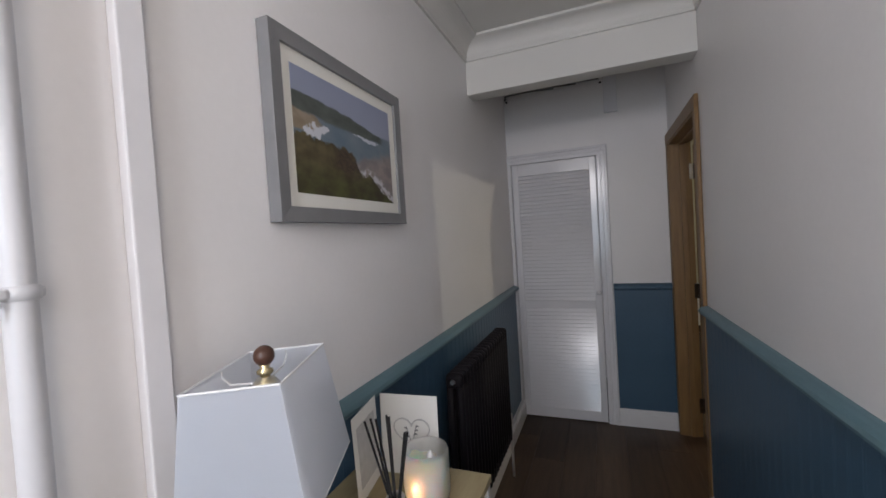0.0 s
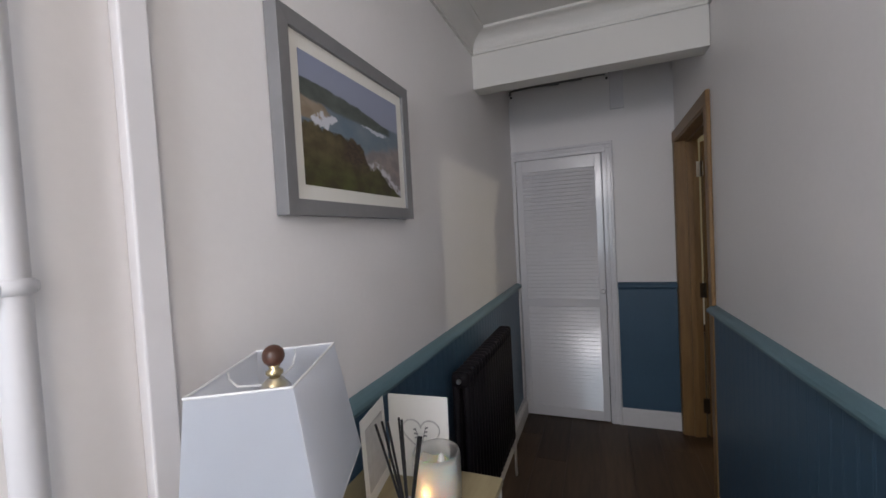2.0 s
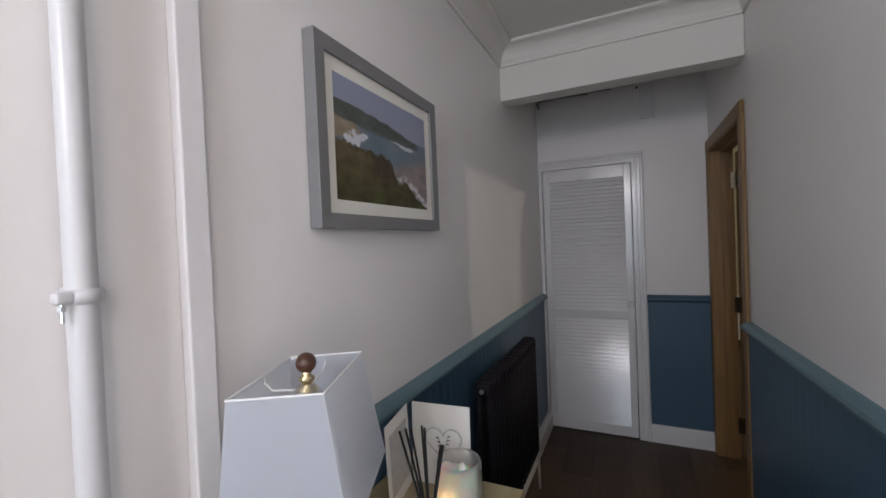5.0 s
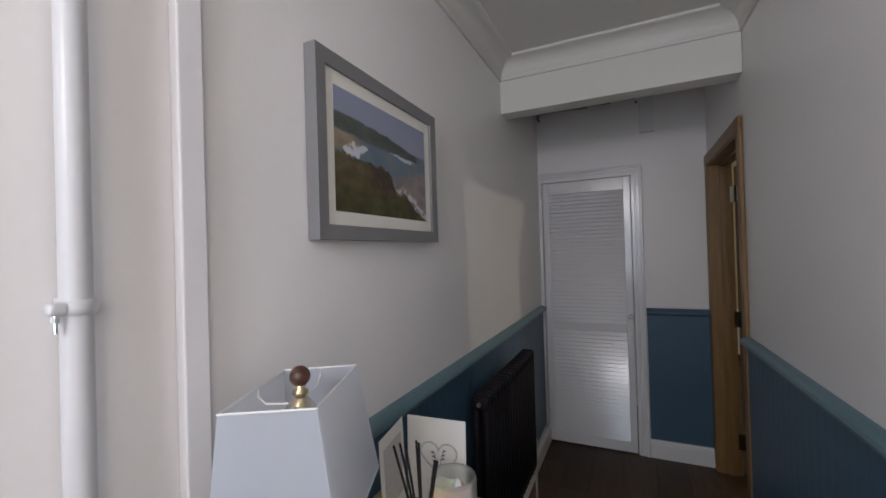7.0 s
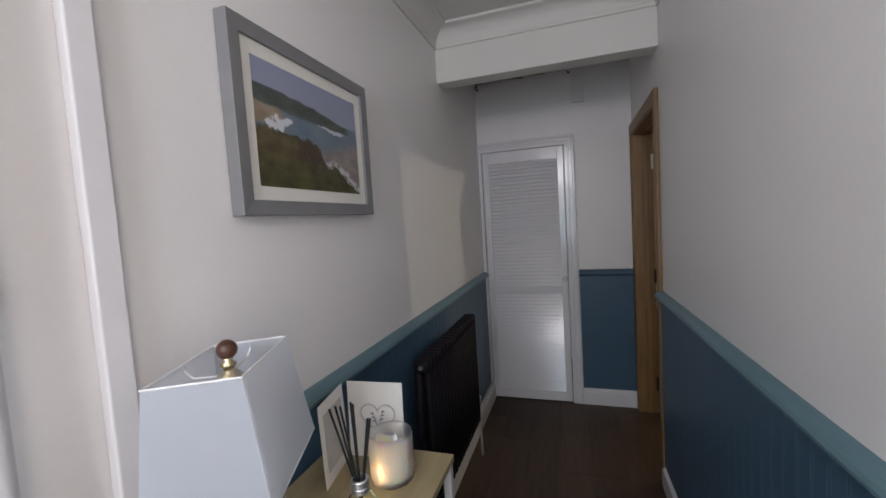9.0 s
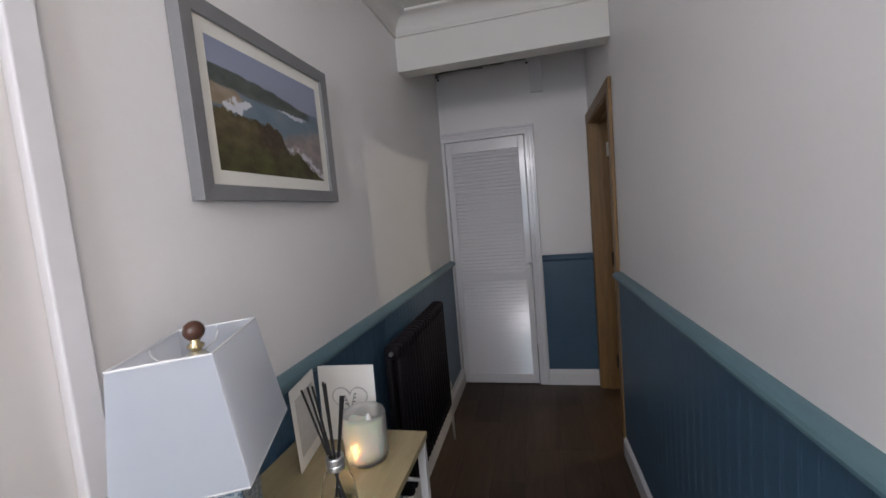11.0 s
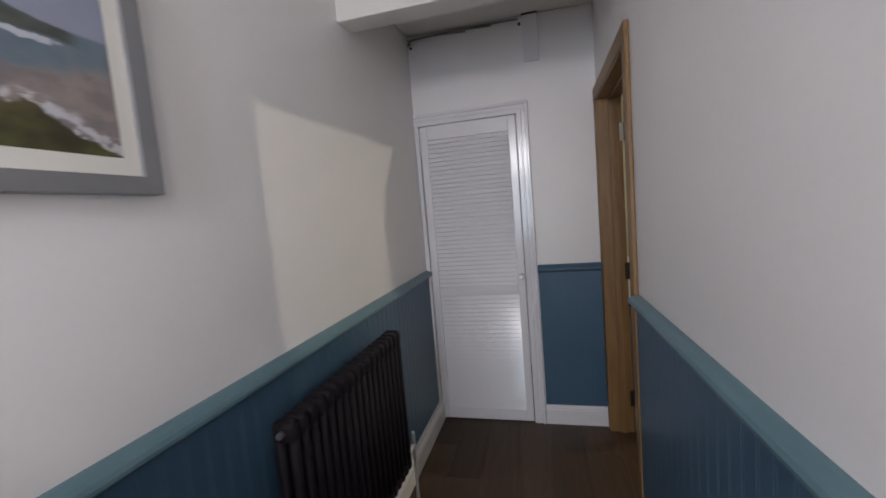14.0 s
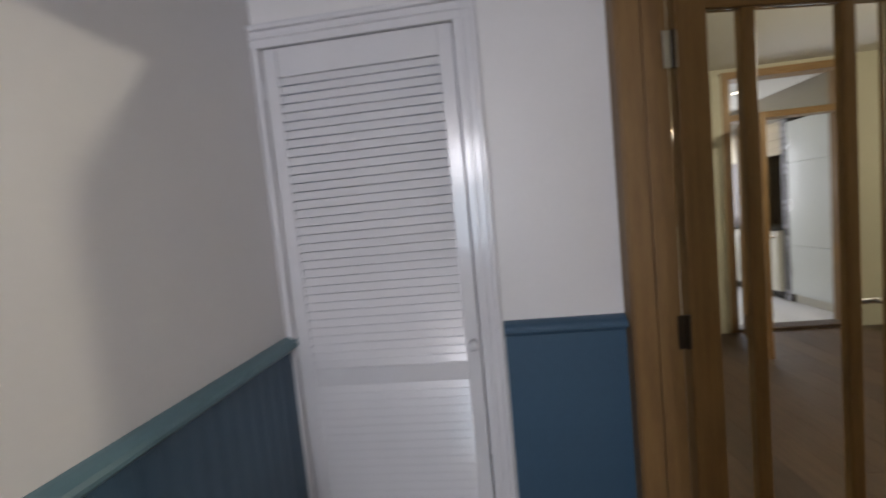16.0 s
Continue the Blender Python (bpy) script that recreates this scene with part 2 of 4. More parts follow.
def lathe(profile, place=(0, 0, 0), n=32, bm=None):
    bm = bm or bmesh.new()
    rings = []
    for r, z in profile:
        if r < 1e-5:
            rings.append([bm.verts.new((place[0], place[1], place[2] + z))])
        else:
            rings.append([bm.verts.new((place[0] + r * math.cos(2 * math.pi * i / n), place[1] + r * math.sin(2 * math.pi * i / n), place[2] + z)) for i in range(n)])
    for a, b in zip(rings, rings[1:]):
        for i in range(n):
            j = (i + 1) % n
            if len(a) == 1 and len(b) == 1:
                continue
            if len(a) == 1:
                bm.faces.new((a[0], b[i], b[j]))
            elif len(b) == 1:
                bm.faces.new((a[i], a[j], b[0]))
            else:
                bm.faces.new((a[i], a[j], b[j], b[i]))
    return bm


def sweep(profile, path_axis, a, b, bm=None):
    """A closed profile of (u, z) pushed along x or y from a to b; u is the other level axis."""
    bm = bm or bmesh.new()

    def at(u, z, s):
        return (s, u, z) if path_axis == "x" else (u, s, z)
    r0 = [bm.verts.new(at(u, z, a)) for u, z in profile]
    r1 = [bm.verts.new(at(u, z, b)) for u, z in profile]
    n = len(profile)
    for i in range(n):
        j = (i + 1) % n
        bm.faces.new((r0[i], r0[j], r1[j], r1[i]))
    bm.faces.new(r0)
    bm.faces.new(list(reversed(r1)))
    return bm


def tube(points, r, n=8, bm=None):
    bm = bm or bmesh.new()
    pts = [Vector(p) for p in points]
    rings = []
    for i, p in enumerate(pts):
        d = (pts[min(i + 1, len(pts) - 1)] - pts[max(i - 1, 0)]).normalized()
        q = d.to_track_quat("Z", "Y")
        rings.append([bm.verts.new(p + q @ Vector((r * math.cos(2 * math.pi * k / n), r * math.sin(2 * math.pi * k / n), 0))) for k in range(n)])
    for a, b in zip(rings, rings[1:]):
        for k in range(n):
            bm.faces.new((a[k], a[(k + 1) % n], b[(k + 1) % n], b[k]))
    bm.faces.new(rings[0])
    bm.faces.new(list(reversed(rings[-1])))
    return bm


def structure(name, bm, material, label, category, smooth=False):
    return tagged(part(name, bm, material, smooth=smooth), label, category, kind="structure")


# ---- large structure: hall ----
w = box(XL - 0.2, XL, YF - 0.2, YE + 1.1, -0.02, 2.75)
wall_left = structure("wall_left", w, M_wall, "white painted plaster hall wall above teal panelling", "wall")
SPLAY = Matrix.Translation((XR, OPN - 0.03, 0)) @ pose(0, 0, 0, 0, 0, 1.4) @ Matrix.Translation((-XR, -OPN + 0.03, 0))
w = box(XR, XR + WT, -0.46, OPN - 0.031, -0.02, 2.75)
# unseen opening left between -1.30 and -0.46 for the added side fill
box(XR, XR + WT, YF - 0.2, -1.30, -0.02, 2.75, bm=w)
box(XR, XR + WT, -1.30, -0.46, 2.24, 2.75, bm=w)
wall_right_front = structure("wall_right_front", w, M_wall, "white painted plaster hall wall above teal panelling", "wall")
wall_right_front.matrix_world = SPLAY
w = box(XR, XR + WT, OPF + 0.03, 6.2, -0.02, 2.75)
box(XR, XR + WT, OPN - 0.03, OPF + 0.03, OPH + 0.03, 2.75, bm=w)
wall_right = structure("wall_right", w, M_wall, "white painted plaster hall wall with an oak doorway", "wall")
DX0, DX1, DZ = -0.633, -0.012, 1.993
w = box(XL, DX0 - 0.003, YE, YE + 0.11, -0.02, 2.75)
box(DX1 + 0.003, XR, YE, YE + 0.11, -0.02, 2.75, bm=w)
box(DX0 - 0.003, DX1 + 0.003, YE, YE + 0.11, DZ + 0.006, 2.75, bm=w)
wall_end = structure("wall_end", w, M_wall, "white plaster end wall round a louvred door", "wall")
structure("wall_cupboard", box(XL, XR, YE + 1.0, YE + 1.1, -0.02, 2.75), M_wall, "plain wall at the back of the cupboard", "wall")
w = box(XL, -0.46, YF - 0.2, YF, -0.02, 2.75)
box(0.14, XR + 0.45, YF - 0.2, YF, -0.02, 2.75, bm=w)
box(-0.46, 0.14, YF - 0.2, YF, 2.50, 2.75, bm=w)
structure("wall_front", w, M_wall, "plain white wall round the open front doorway", "wall")
structure("ceiling_hall", box(XL, XR + 0.4, YF, BEAM0, CEIL, CEIL + 0.1), M_ceil, "white painted hall ceiling", "ceiling")
structure("ceiling_back", box(XL, XR, BEAM1, YE, CEILB, CEILB + 0.1), M_ceil, "white painted lower ceiling at the hall's end", "ceiling")
structure("ceiling_beam", box(XL, XR, BEAM0, BEAM1, BEAMZ, 2.7, 0.004), M_ceil, "white plastered beam across the hall", "beam")
structure("hall_subfloor", box(XL - 0.1, RX + 0.1, YF - 0.2, RY1, -0.06, -0.012), M_gap, "dark joints under the floor planks", "floor")


def cove(sign, wall, axis, a, b, name):
    """Concave plaster cornice against a wall; sign is the way it faces."""
    prof = [(wall, CEIL), (wall, CEIL - 0.1), (wall + sign * 0.012, CEIL - 0.1), (wall + sign * 0.012, CEIL - 0.088)]
    for k in range(9):
        an = math.pi / 2 * k / 8
        prof.append((wall + sign * (0.016 + 0.07 * (1 - math.cos(an))), CEIL - 0.082 + 0.066 * math.sin(an)))
    prof += [(wall + sign * 0.1, CEIL - 0.012), (wall + sign * 0.1, CEIL)]
    ob = structure(name, sweep(prof, axis, a, b), M_ceil, "white coved plaster cornice under the ceiling", "cornice")
    if name == "cornice_right":
        ob.matrix_world = SPLAY


cove(1, XL, "y", YF, BEAM0 - 0.002, "cornice_left")
cove(-1, XR, "y", YF, BEAM0 - 0.002, "cornice_right")
cove(-1, BEAM0, "x", XL, XR, "cornice_beam")


def cap(sign, wall, axis, a, b, name):
    top = DADO + (0.008 if name == "dado_rail_right" else 0.0)
    prof = [(wall, top)] + [(wall + sign * 1.1 * d, top - h) for d, h in ((0.010, 0.002), (0.022, 0.008), (0.031, 0.016), (0.035, 0.025),
            (0.035, 0.033), (0.030, 0.038), (0.020, 0.040), (0.017, 0.046), (0.013, 0.050), (0.0, 0.050))]
    # side rails get the teal with light painted in, the end rail the plain
    ob = structure(name, sweep(prof, axis, a, b), M_teal if name == "dado_rail_end" else M_teal_lit, "teal painted moulded dado rail along the wall", "dado rail")
    if name == "dado_rail_right":
        ob.matrix_world = SPLAY


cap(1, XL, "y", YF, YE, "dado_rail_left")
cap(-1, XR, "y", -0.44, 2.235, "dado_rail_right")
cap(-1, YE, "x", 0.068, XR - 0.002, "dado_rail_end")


def skirt(sign, wall, axis, a, b, name):
    e = 0.022 if name == "skirting_left" else 0.0
    prof = [(wall, 0), (wall + sign * (e + 0.022), 0), (wall + sign * (e + 0.022), 0.095), (wall + sign * (e + 0.018), 0.101), (wall + sign * (e + 0.019), 0.108),
            (wall + sign * (e + 0.012), 0.118), (wall + sign * (e + 0.010), 0.127), (wall, 0.127)]
    ob = structure(name, sweep(prof, axis, a, b), M_gloss, "white gloss moulded skirting board on the floor", "skirting")
    if name == "skirting_right":
        ob.matrix_world = SPLAY


skirt(1, XL, "y", YF, YE, "skirting_left")
skirt(-1, XR, "y", -0.44, 2.235, "skirting_right")
skirt(-1, YE, "x", 0.068, XR - 0.002, "skirting_end")

# ---- oak doorway and open glazed door ----
doorway = tagged(new("door_1"), "oak door lining and architrave round the open doorway", "door frame", kind="structure")
part("jamb", box(XR - 0.012, XR + WT, OPF, OPF + 0.03, 0, OPH + 0.03, 0.002), M_oak, doorway)
part("jamb", box(XR - 0.012, XR + WT, OPN - 0.03, OPN, 0, OPH + 0.03, 0.002), M_oak, doorway)
part("head", box(XR - 0.012, XR + WT, OPN, OPF, OPH, OPH + 0.03, 0.002), M_oak_h, doorway)
part("stop", box(XR + 0.05, XR + 0.085, OPF - 0.012, OPF, 0, OPH, 0.002), M_oak, doorway)
part("stop", box(XR + 0.05, XR + 0.085, OPN, OPN + 0.012, 0, OPH, 0.002), M_oak, doorway)
part("stop", box(XR + 0.05, XR + 0.085, OPN + 0.012, OPF - 0.012, OPH - 0.012, OPH, 0.002), M_oak_h, doorway)
part("architrave", box(XR - 0.018, XR, OPF + 0.006, YE - 0.001, 0, OPH + 0.074, 0.005), M_oak, doorway)
part("architrave", box(XR - 0.018, XR, OPN - 0.068, OPN - 0.006, 0, OPH + 0.074, 0.005), M_oak, doorway)
part("architrave", box(XR - 0.020, XR, OPN - 0.068, YE - 0.001, OPH + 0.008, OPH + 0.078, 0.005), M_oak_h, doorway)
part("strike_plate", box(XR + 0.094, XR + 0.118, OPN, OPN + 0.002, 0.93, 1.07, 0.0008), M_bronze, doorway, "dark metal strike plate")


def glazed_door(place, turn, label, width=0.762, height=1.981, lever=True):
    """Hinge edge at the origin, leaf along +x, thickness along +y."""
    d = thing("glazed_door", place, label, "door", turn=turn)
    th, st, tr, br, mu = 0.038, 0.094, 0.075, 0.22, 0.042
    p1 = st + 0.106
    p2 = width - st - 0.106 - mu
    z0 = 0.006
    part("stile", box(0, st, 0, th, z0, height, 0.003), M_oak, d)
    part("stile", box(width - st, width, 0, th, z0, height, 0.003), M_oak, d)
    part("top_rail", box(st, width - st, 0.0008, th - 0.0008, height - tr, height, 0.002), M_oak_h, d)
    part("bottom_rail", box(st, width - st, 0.0008, th - 0.0008, z0, br, 0.002), M_oak_h, d)
    for x in (p1, p2):
        part("glazing_bar", box(x, x + mu, 0.003, th - 0.003, br, height - tr, 0.004), M_oak, d)
    for a, b in ((st, p1), (p1 + mu, p2), (p2 + mu, width - st)):
        g = part("pane", box(a, b, th / 2 - 0.003, th / 2 + 0.003, br, height - tr), M_glass, d, "clear glass pane")
        g.visible_shadow = False
    if lever:
        for s, y in ((-1, 0), (1, th)):
            h = part("door_handle", lathe([(0, 0), (0.026, 0), (0.026, 0.006), (0.01, 0.01), (0.01, 0.04), (0, 0.04)], n=20), M_chrome, d, "chrome lever handle")
            h.matrix_local = pose(width - 0.06, y, 1.0, -90 * s)
            le = part("lever", box(-0.11, 0.012, -0.009, 0.009, 0.036, 0.05, 0.005), M_chrome, h)
    return d


hall_door = glazed_door((XR + WT + 0.023, 3.090, 0), 10.5, "oak glazed door standing open into the dining room", 0.75)
for z in (1.80, 1.0, 0.22):
    hg = part("hinge", box(-0.04, 0.0, -0.004, -0.001, z - 0.05, z + 0.05, 0.001), M_satin if z > 1.5 else M_bronze, hall_door, "dark metal butt hinge")
    part("knuckle", rod((-0.012, -0.006, z - 0.05), (-0.012, -0.006, z + 0.05), 0.007), M_bronze, hg)

# ---- louvred cupboard door ----
louvre_frame = tagged(new("door_2"), "white gloss moulded frame round the louvred door", "door frame", kind="structure")


def moulding_v(x0, x1, z0, z1, name="architrave"):
    bm = box(x0, x1, YE - 0.022, YE, z0, z1, 0.004)
    s = (x1 - x0)
    if s > 0.04:
        box(x0 + s * 0.30, x0 + s * 0.45, YE - 0.028, YE - 0.02, z0, z1, 0.003, bm=bm)
        box(x0 + s * 0.72, x1 - 0.002, YE - 0.034, YE - 0.02, z0, z1, 0.005, bm=bm)
    return part(name, bm, M_gloss, louvre_frame)


moulding_v(DX1 + 0.003, 0.066, 0, 2.064)
moulding_v(XL + 0.001, DX0 - 0.004, 0, 2.064)
bm = box(XL + 0.001, 0.066, YE - 0.024, YE, DZ, 2.066, 0.004)
box(XL + 0.001, 0.066, YE - 0.030, YE - 0.02, DZ + 0.026, DZ + 0.036, 0.003, bm=bm)
box(XL + 0.001, 0.066, YE - 0.036, YE - 0.02, DZ + 0.052, 2.064, 0.005, bm=bm)
part("architrave_head", bm, M_gloss, louvre_frame)

ld = thing("louvred_door", (DX0, YE - 0.014, 0), "closed white gloss louvred cupboard door", "door")
LW, LH, LT = DX1 - DX0 - 0.001, 1.9905, 0.03
part("stile", box(0.003, 0.05, 0, LT, 0.008, LH, 0.003), M_gloss, ld)
part("stile", box(LW - 0.047, LW, 0, LT, 0.008, LH, 0.003), M_gloss, ld)
for z0, z1 in ((0.008, 0.085), (0.865, 0.925), (1.90, LH)):
    part("rail", box(0.05, LW - 0.047, 0.001, LT - 0.001, z0, z1, 0.002), M_gloss, ld)
slat_bm = sweep([(-0.0036, -0.0124), (-0.0024, -0.0136), (0.0055, -0.0136), (0.0120, 0.0116), (0.0110, 0.0131), (0.0052, 0.0129), (0.0040, 0.0119), (-0.0034, -0.0112)], "x", 0.046, LW - 0.043)
slat_me = mesh_of(slat_bm, "slat", M_gloss)
for z0, z1 in ((0.085, 0.865), (0.925, 1.90)):
    n = round((z1 - z0) / 0.0287)
    for i in range(n):
        s = new("slat", slat_me)
        s.parent = ld
        s.matrix_local = pose(0, 0.004, z0 + (i + 0.5) * (z1 - z0) / n)
kb = part("knob", lathe([(0, 0.034), (0.008, 0.033), (0.013, 0.027), (0.012, 0.02), (0.006, 0.014), (0.006, 0.004), (0.011, 0.0), (0, 0)], n=20), M_gloss, ld, "small white painted knob", smooth=True)
kb.matrix_local = pose(LW - 0.02, 0, 0.985, 90) @ Matrix.Diagonal((1.35, 1.35, 1.1, 1))
for z in (1.86, 1.0, 0.1):
    part("hinge", rod((0.001, -0.004, z - 0.03), (0.001, -0.004, z + 0.03), 0.004), M_gloss, ld)

# ---- end wall fittings ----
tr = thing("cable_trunking", (0.107, YE, 2.288), "white plastic trunking box on the end wall", "trunking")
part("cover", box(-0.044, 0.044, -0.034, 0, 0, 0.262, 0.003), M_gloss, tr)
# solid dark strip in place of the shade above the cover
part("gap", box(-0.046, 0.046, -0.03, -0.002, 0.262, 0.273), M_dark_hole, tr, "dark strip standing for the shaded gap above the cover")
cb = thing("loose_cable", (-0.6, YE, 2.53), "grey cables sagging along the ceiling edge", "cable")
for k in range(3):
    pts = [(-0.055 + 0.01 * k, -0.02 - 0.01 * k, -0.03), (-0.045, -0.022 - 0.01 * k, -0.004)]
    for i in range(9):
        f = i / 8
        pts.append((-0.02 + f * (0.66 - 0.16 * k), -0.014 - 0.010 * k * (1 - f), 0.010 - 0.006 * k + 0.010 * math.sin(3.1 * f) - 0.012 * f * (1 - f)))
    part("strand", tube(pts, 0.0055), M_cable, cb, smooth=True)
for x, z in ((-0.644, 2.492), (0.046, 2.515)):
    hb = thing("wall_plug", (x, YE, z), "dark screw hole in the end wall", "screw")
    part("head", rod((0, 0.0, 0), (0, -0.008, 0), 0.008), M_dark_hole, hb)

# ---- pipe and batten by the front ----
PR = 0.0165
pp = thing("heating_pipe", (XL + 0.029, 0.2205, DADO), "white painted vertical pipe standing on the dado rail", "pipe")
part("tube", lathe([(PR, -0.003), (PR, CEIL - DADO)], n=40), M_pipe, pp, smooth=True)
part("foot", lathe([(PR, 0), (0.0195, 0), (0.0185, 0.004), (PR, 0.006)], n=40), M_pipe, pp)
cl = part("clip", lathe([(PR, -0.009), (PR + 0.003, -0.008), (PR + 0.004, 0.0), (PR + 0.003, 0.008), (PR, 0.009)], (0, 0, 0.382), n=40), M_pipe, pp, "thickly painted pipe clip", smooth=True)
part("lug", box(0.000, 0.016, -0.032, -0.012, 0.375, 0.390, 0.005, seg=3), M_pipe, cl)
part("lug", box(0.002, 0.012, 0.012, 0.021, 0.375, 0.389, 0.004, seg=3), M_pipe, cl)
part("backplate", box(-0.0285, -0.016, -0.012, 0.012, 0.370, 0.394, 0.002), M_pipe, cl)
part("bolt", rod((0.010, -0.024, 0.354), (0.010, -0.024, 0.378), 0.0022), M_chrome, cl, "small steel bolt")
part("nut", rod((0.010, -0.024, 0.367), (0.010, -0.024, 0.373), 0.0045, n=6), M_chrome, cl)
structure("trim_batten", box(XL, XL + 0.022, 0.355, 0.397, DADO, CEIL - 0.1, 0.003), M_gloss, "white painted vertical cover strip on the wall", "trim")

# ---- radiator ----
rad = thing("column_radiator", (-0.556, 1.397, 0.0), "anthracite column radiator on the wall", "radiator")
RZ0, RZ1 = 0.285, 0.934
bm = bmesh.new()
for dx in (-0.021, 0.021):
    rod((dx, 0, RZ0 + 0.03), (dx, 0, RZ1 - 0.03), 0.0145, bm=bm, n=14)
for z0, z1 in ((RZ0, RZ0 + 0.06), (RZ1 - 0.06, RZ1)):
    box(-0.036, 0.036, -0.02, 0.02, z0, z1, 0.018, bm=bm, seg=3)
col_me = mesh_of(bm, "column", M_black, True)
for i in range(18):
    c = new("column", col_me)
    c.parent = rad
    c.matrix_local = pose(0, 0.024 + i * 0.0448, 0)
for z in (RZ0 + 0.03, RZ1 - 0.03):
    part("header", rod((0, 0.005, z), (0, 0.800, z), 0.022, n=16), M_black, rad, smooth=True)
for y in (0.16, 0.66):
    part("bracket", box(-0.108, -0.02, y - 0.012, y + 0.012, RZ0 + 0.08, RZ0 + 0.12), M_black, rad)
vv = part("valve", rod((0, 0.800, RZ0 + 0.03), (0, 0.935, RZ0 + 0.03), 0.011), M_satin, rad, "silver radiator valve")
part("tail", rod((0, 0.925, RZ0 + 0.03), (0, 0.925, 0), 0.0075), M_satin, vv)
part("valve_cap", lathe([(0, RZ0 + 0.03), (0.009, RZ0 + 0.03), (0.011, RZ0 + 0.045), (0.010, RZ0 + 0.092), (0.007, RZ0 + 0.098), (0, RZ0 + 0.098)], (0, 0.925, 0), n=18), M_satin, vv, "silver lockshield cap", smooth=True)
part("bleed_plug", rod((0.0, -0.006, RZ1 - 0.03), (0.0, 0.008, RZ1 - 0.03), 0.009), M_satin, rad, "small silver bleed plug")

# ---- console table and what stands on it ----
TZ, TX0, TX1, TY0, TY1 = 0.872, -0.628, -0.278, 0.0, 0.909
tb = thing("console_table", ((TX0 + TX1) / 2, (TY0 + TY1) / 2, 0), "narrow console table, pale wood top on white metal frame", "table")
tw, tl = (TX1 - TX0) / 2, (TY1 - TY0) / 2
part("tabletop", box(-tw, tw, -tl, tl, TZ - 0.018, TZ, 0.002), M_table, tb)
for sx in (-1, 1):
    for sy in (-1, 1):
        part("leg", box(sx * (tw - 0.012) - 0.0105, sx * (tw - 0.012) + 0.0105, sy * (tl - 0.02) - 0.0105, sy * (tl - 0.02) + 0.0105, 0, TZ - 0.018, 0.002), M_wmetal, tb, "white metal leg")
for z in (0.745, 0.62, 0.14):
    for sx in ((-1, 1) if z < 0.2 else (-1,)):
        part("side_bar", rod((sx * (tw - 0.012), -tl + 0.02, z), (sx * (tw - 0.012), tl - 0.02, z), 0.005), M_wmetal, tb)
    for sy in (-1, 1):
        part("cross_bar", rod((-tw + 0.012, sy * (tl - 0.02), z), (tw - 0.012, sy * (tl - 0.02), z), 0.005), M_wmetal, tb)
for z in (0.614, 0.14):
    part("shelf", box(-tw + 0.014, tw - 0.014, -tl + 0.024, tl - 0.024, z - 0.004, z + 0.004), M_black, tb, "dark mesh shelf")


def shoe(place, turn, material, label):
    s = thing("shoe", place, label, "shoe", "shoes under the table", turn)
    bm = bmesh.new()

    secs = []
    for i in range(11):
        f = i / 10
        y = -0.14 + 0.28 * f
        half = 0.035 + 0.012 * math.sin(f * 2.6 + 0.2) - (0.022 if i == 10 else 0.008 if i == 9 else 0)
        top = 0.105 - 0.075 * max(0, (f - 0.35) / 0.65) ** 0.8 - (0.02 if i == 0 else 0)
        secs.append([(half * math.cos(a), y, 0.018 + max(0.0, math.sin(a)) ** 0.7 * top) for a in [math.pi * k / 8 for k in range(9)]])
    rings = [[bm.verts.new(v) for v in sec] for sec in secs]
    for a, b in zip(rings, rings[1:]):
        for k in range(8):
            bm.faces.new((a[k], a[k + 1], b[k + 1], b[k]))
        bm.faces.new((a[8], a[0], b[0], b[8]))
    bm.faces.new(rings[0])
    bm.faces.new(rings[-1])
    part("upper", bm, material, s, smooth=True)
    part("sole", box(-0.042, 0.042, -0.142, 0.142, 0.0, 0.02, 0.009), M_trim if material is M_shoegrey else M_shoe, s)
    for k in range(4):
        part("lace", tube([(-0.02, 0.0 + 0.02 * k, 0.115 - 0.011 * k), (0, 0.004 + 0.02 * k, 0.125 - 0.011 * k), (0.02, 0.0 + 0.02 * k, 0.115 - 0.011 * k)], 0.0025, 6), M_shoegrey if material is M_shoe else M_shoe, s)
    return s


for k, (x, y, z, turn, mt, lb) in enumerate((
        (-0.435, 0.770, 0.618, 95, M_shoe, "black leather lace-up shoe on the table shelf"), (-0.435, 0.650, 0.618, 92, M_shoe, "black leather lace-up shoe on the table shelf"),
        (-0.435, 0.510, 0.618, 88, M_shoegrey, "grey fabric trainer on the table shelf"), (-0.435, 0.390, 0.618, 90, M_shoegrey, "grey fabric trainer on the table shelf"),
        (-0.435, 0.750, 0.144, 94, M_shoegrey, "grey fabric trainer on the lower shelf"), (-0.435, 0.630, 0.144, 90, M_shoegrey, "grey fabric trainer on the lower shelf"))):
    shoe((x, y, z), turn - 180, mt, lb)

# table lamp
lampo = thing("table_lamp", (-0.482, 0.427, TZ), "table lamp, blue paisley base and white tapered fabric shade", "lamp", turn=22.4)
part("base", box(-0.054, 0.054, -0.045, 0.045, 0.012, 0.235, 0.006), M_paisley, lampo, "blue and white paisley ceramic base")
part("plinth", box(-0.058, 0.058, -0.049, 0.049, 0, 0.012, 0.003), M_walnut, lampo)
part("stem", rod((0, 0, 0.235), (0, 0, 0.30), 0.007), M_brass, lampo)
S0, S1 = 0.2285, 0.4145
TOPH, BOTH = (0.0652, 0.0988), (0.0868, 0.1147)


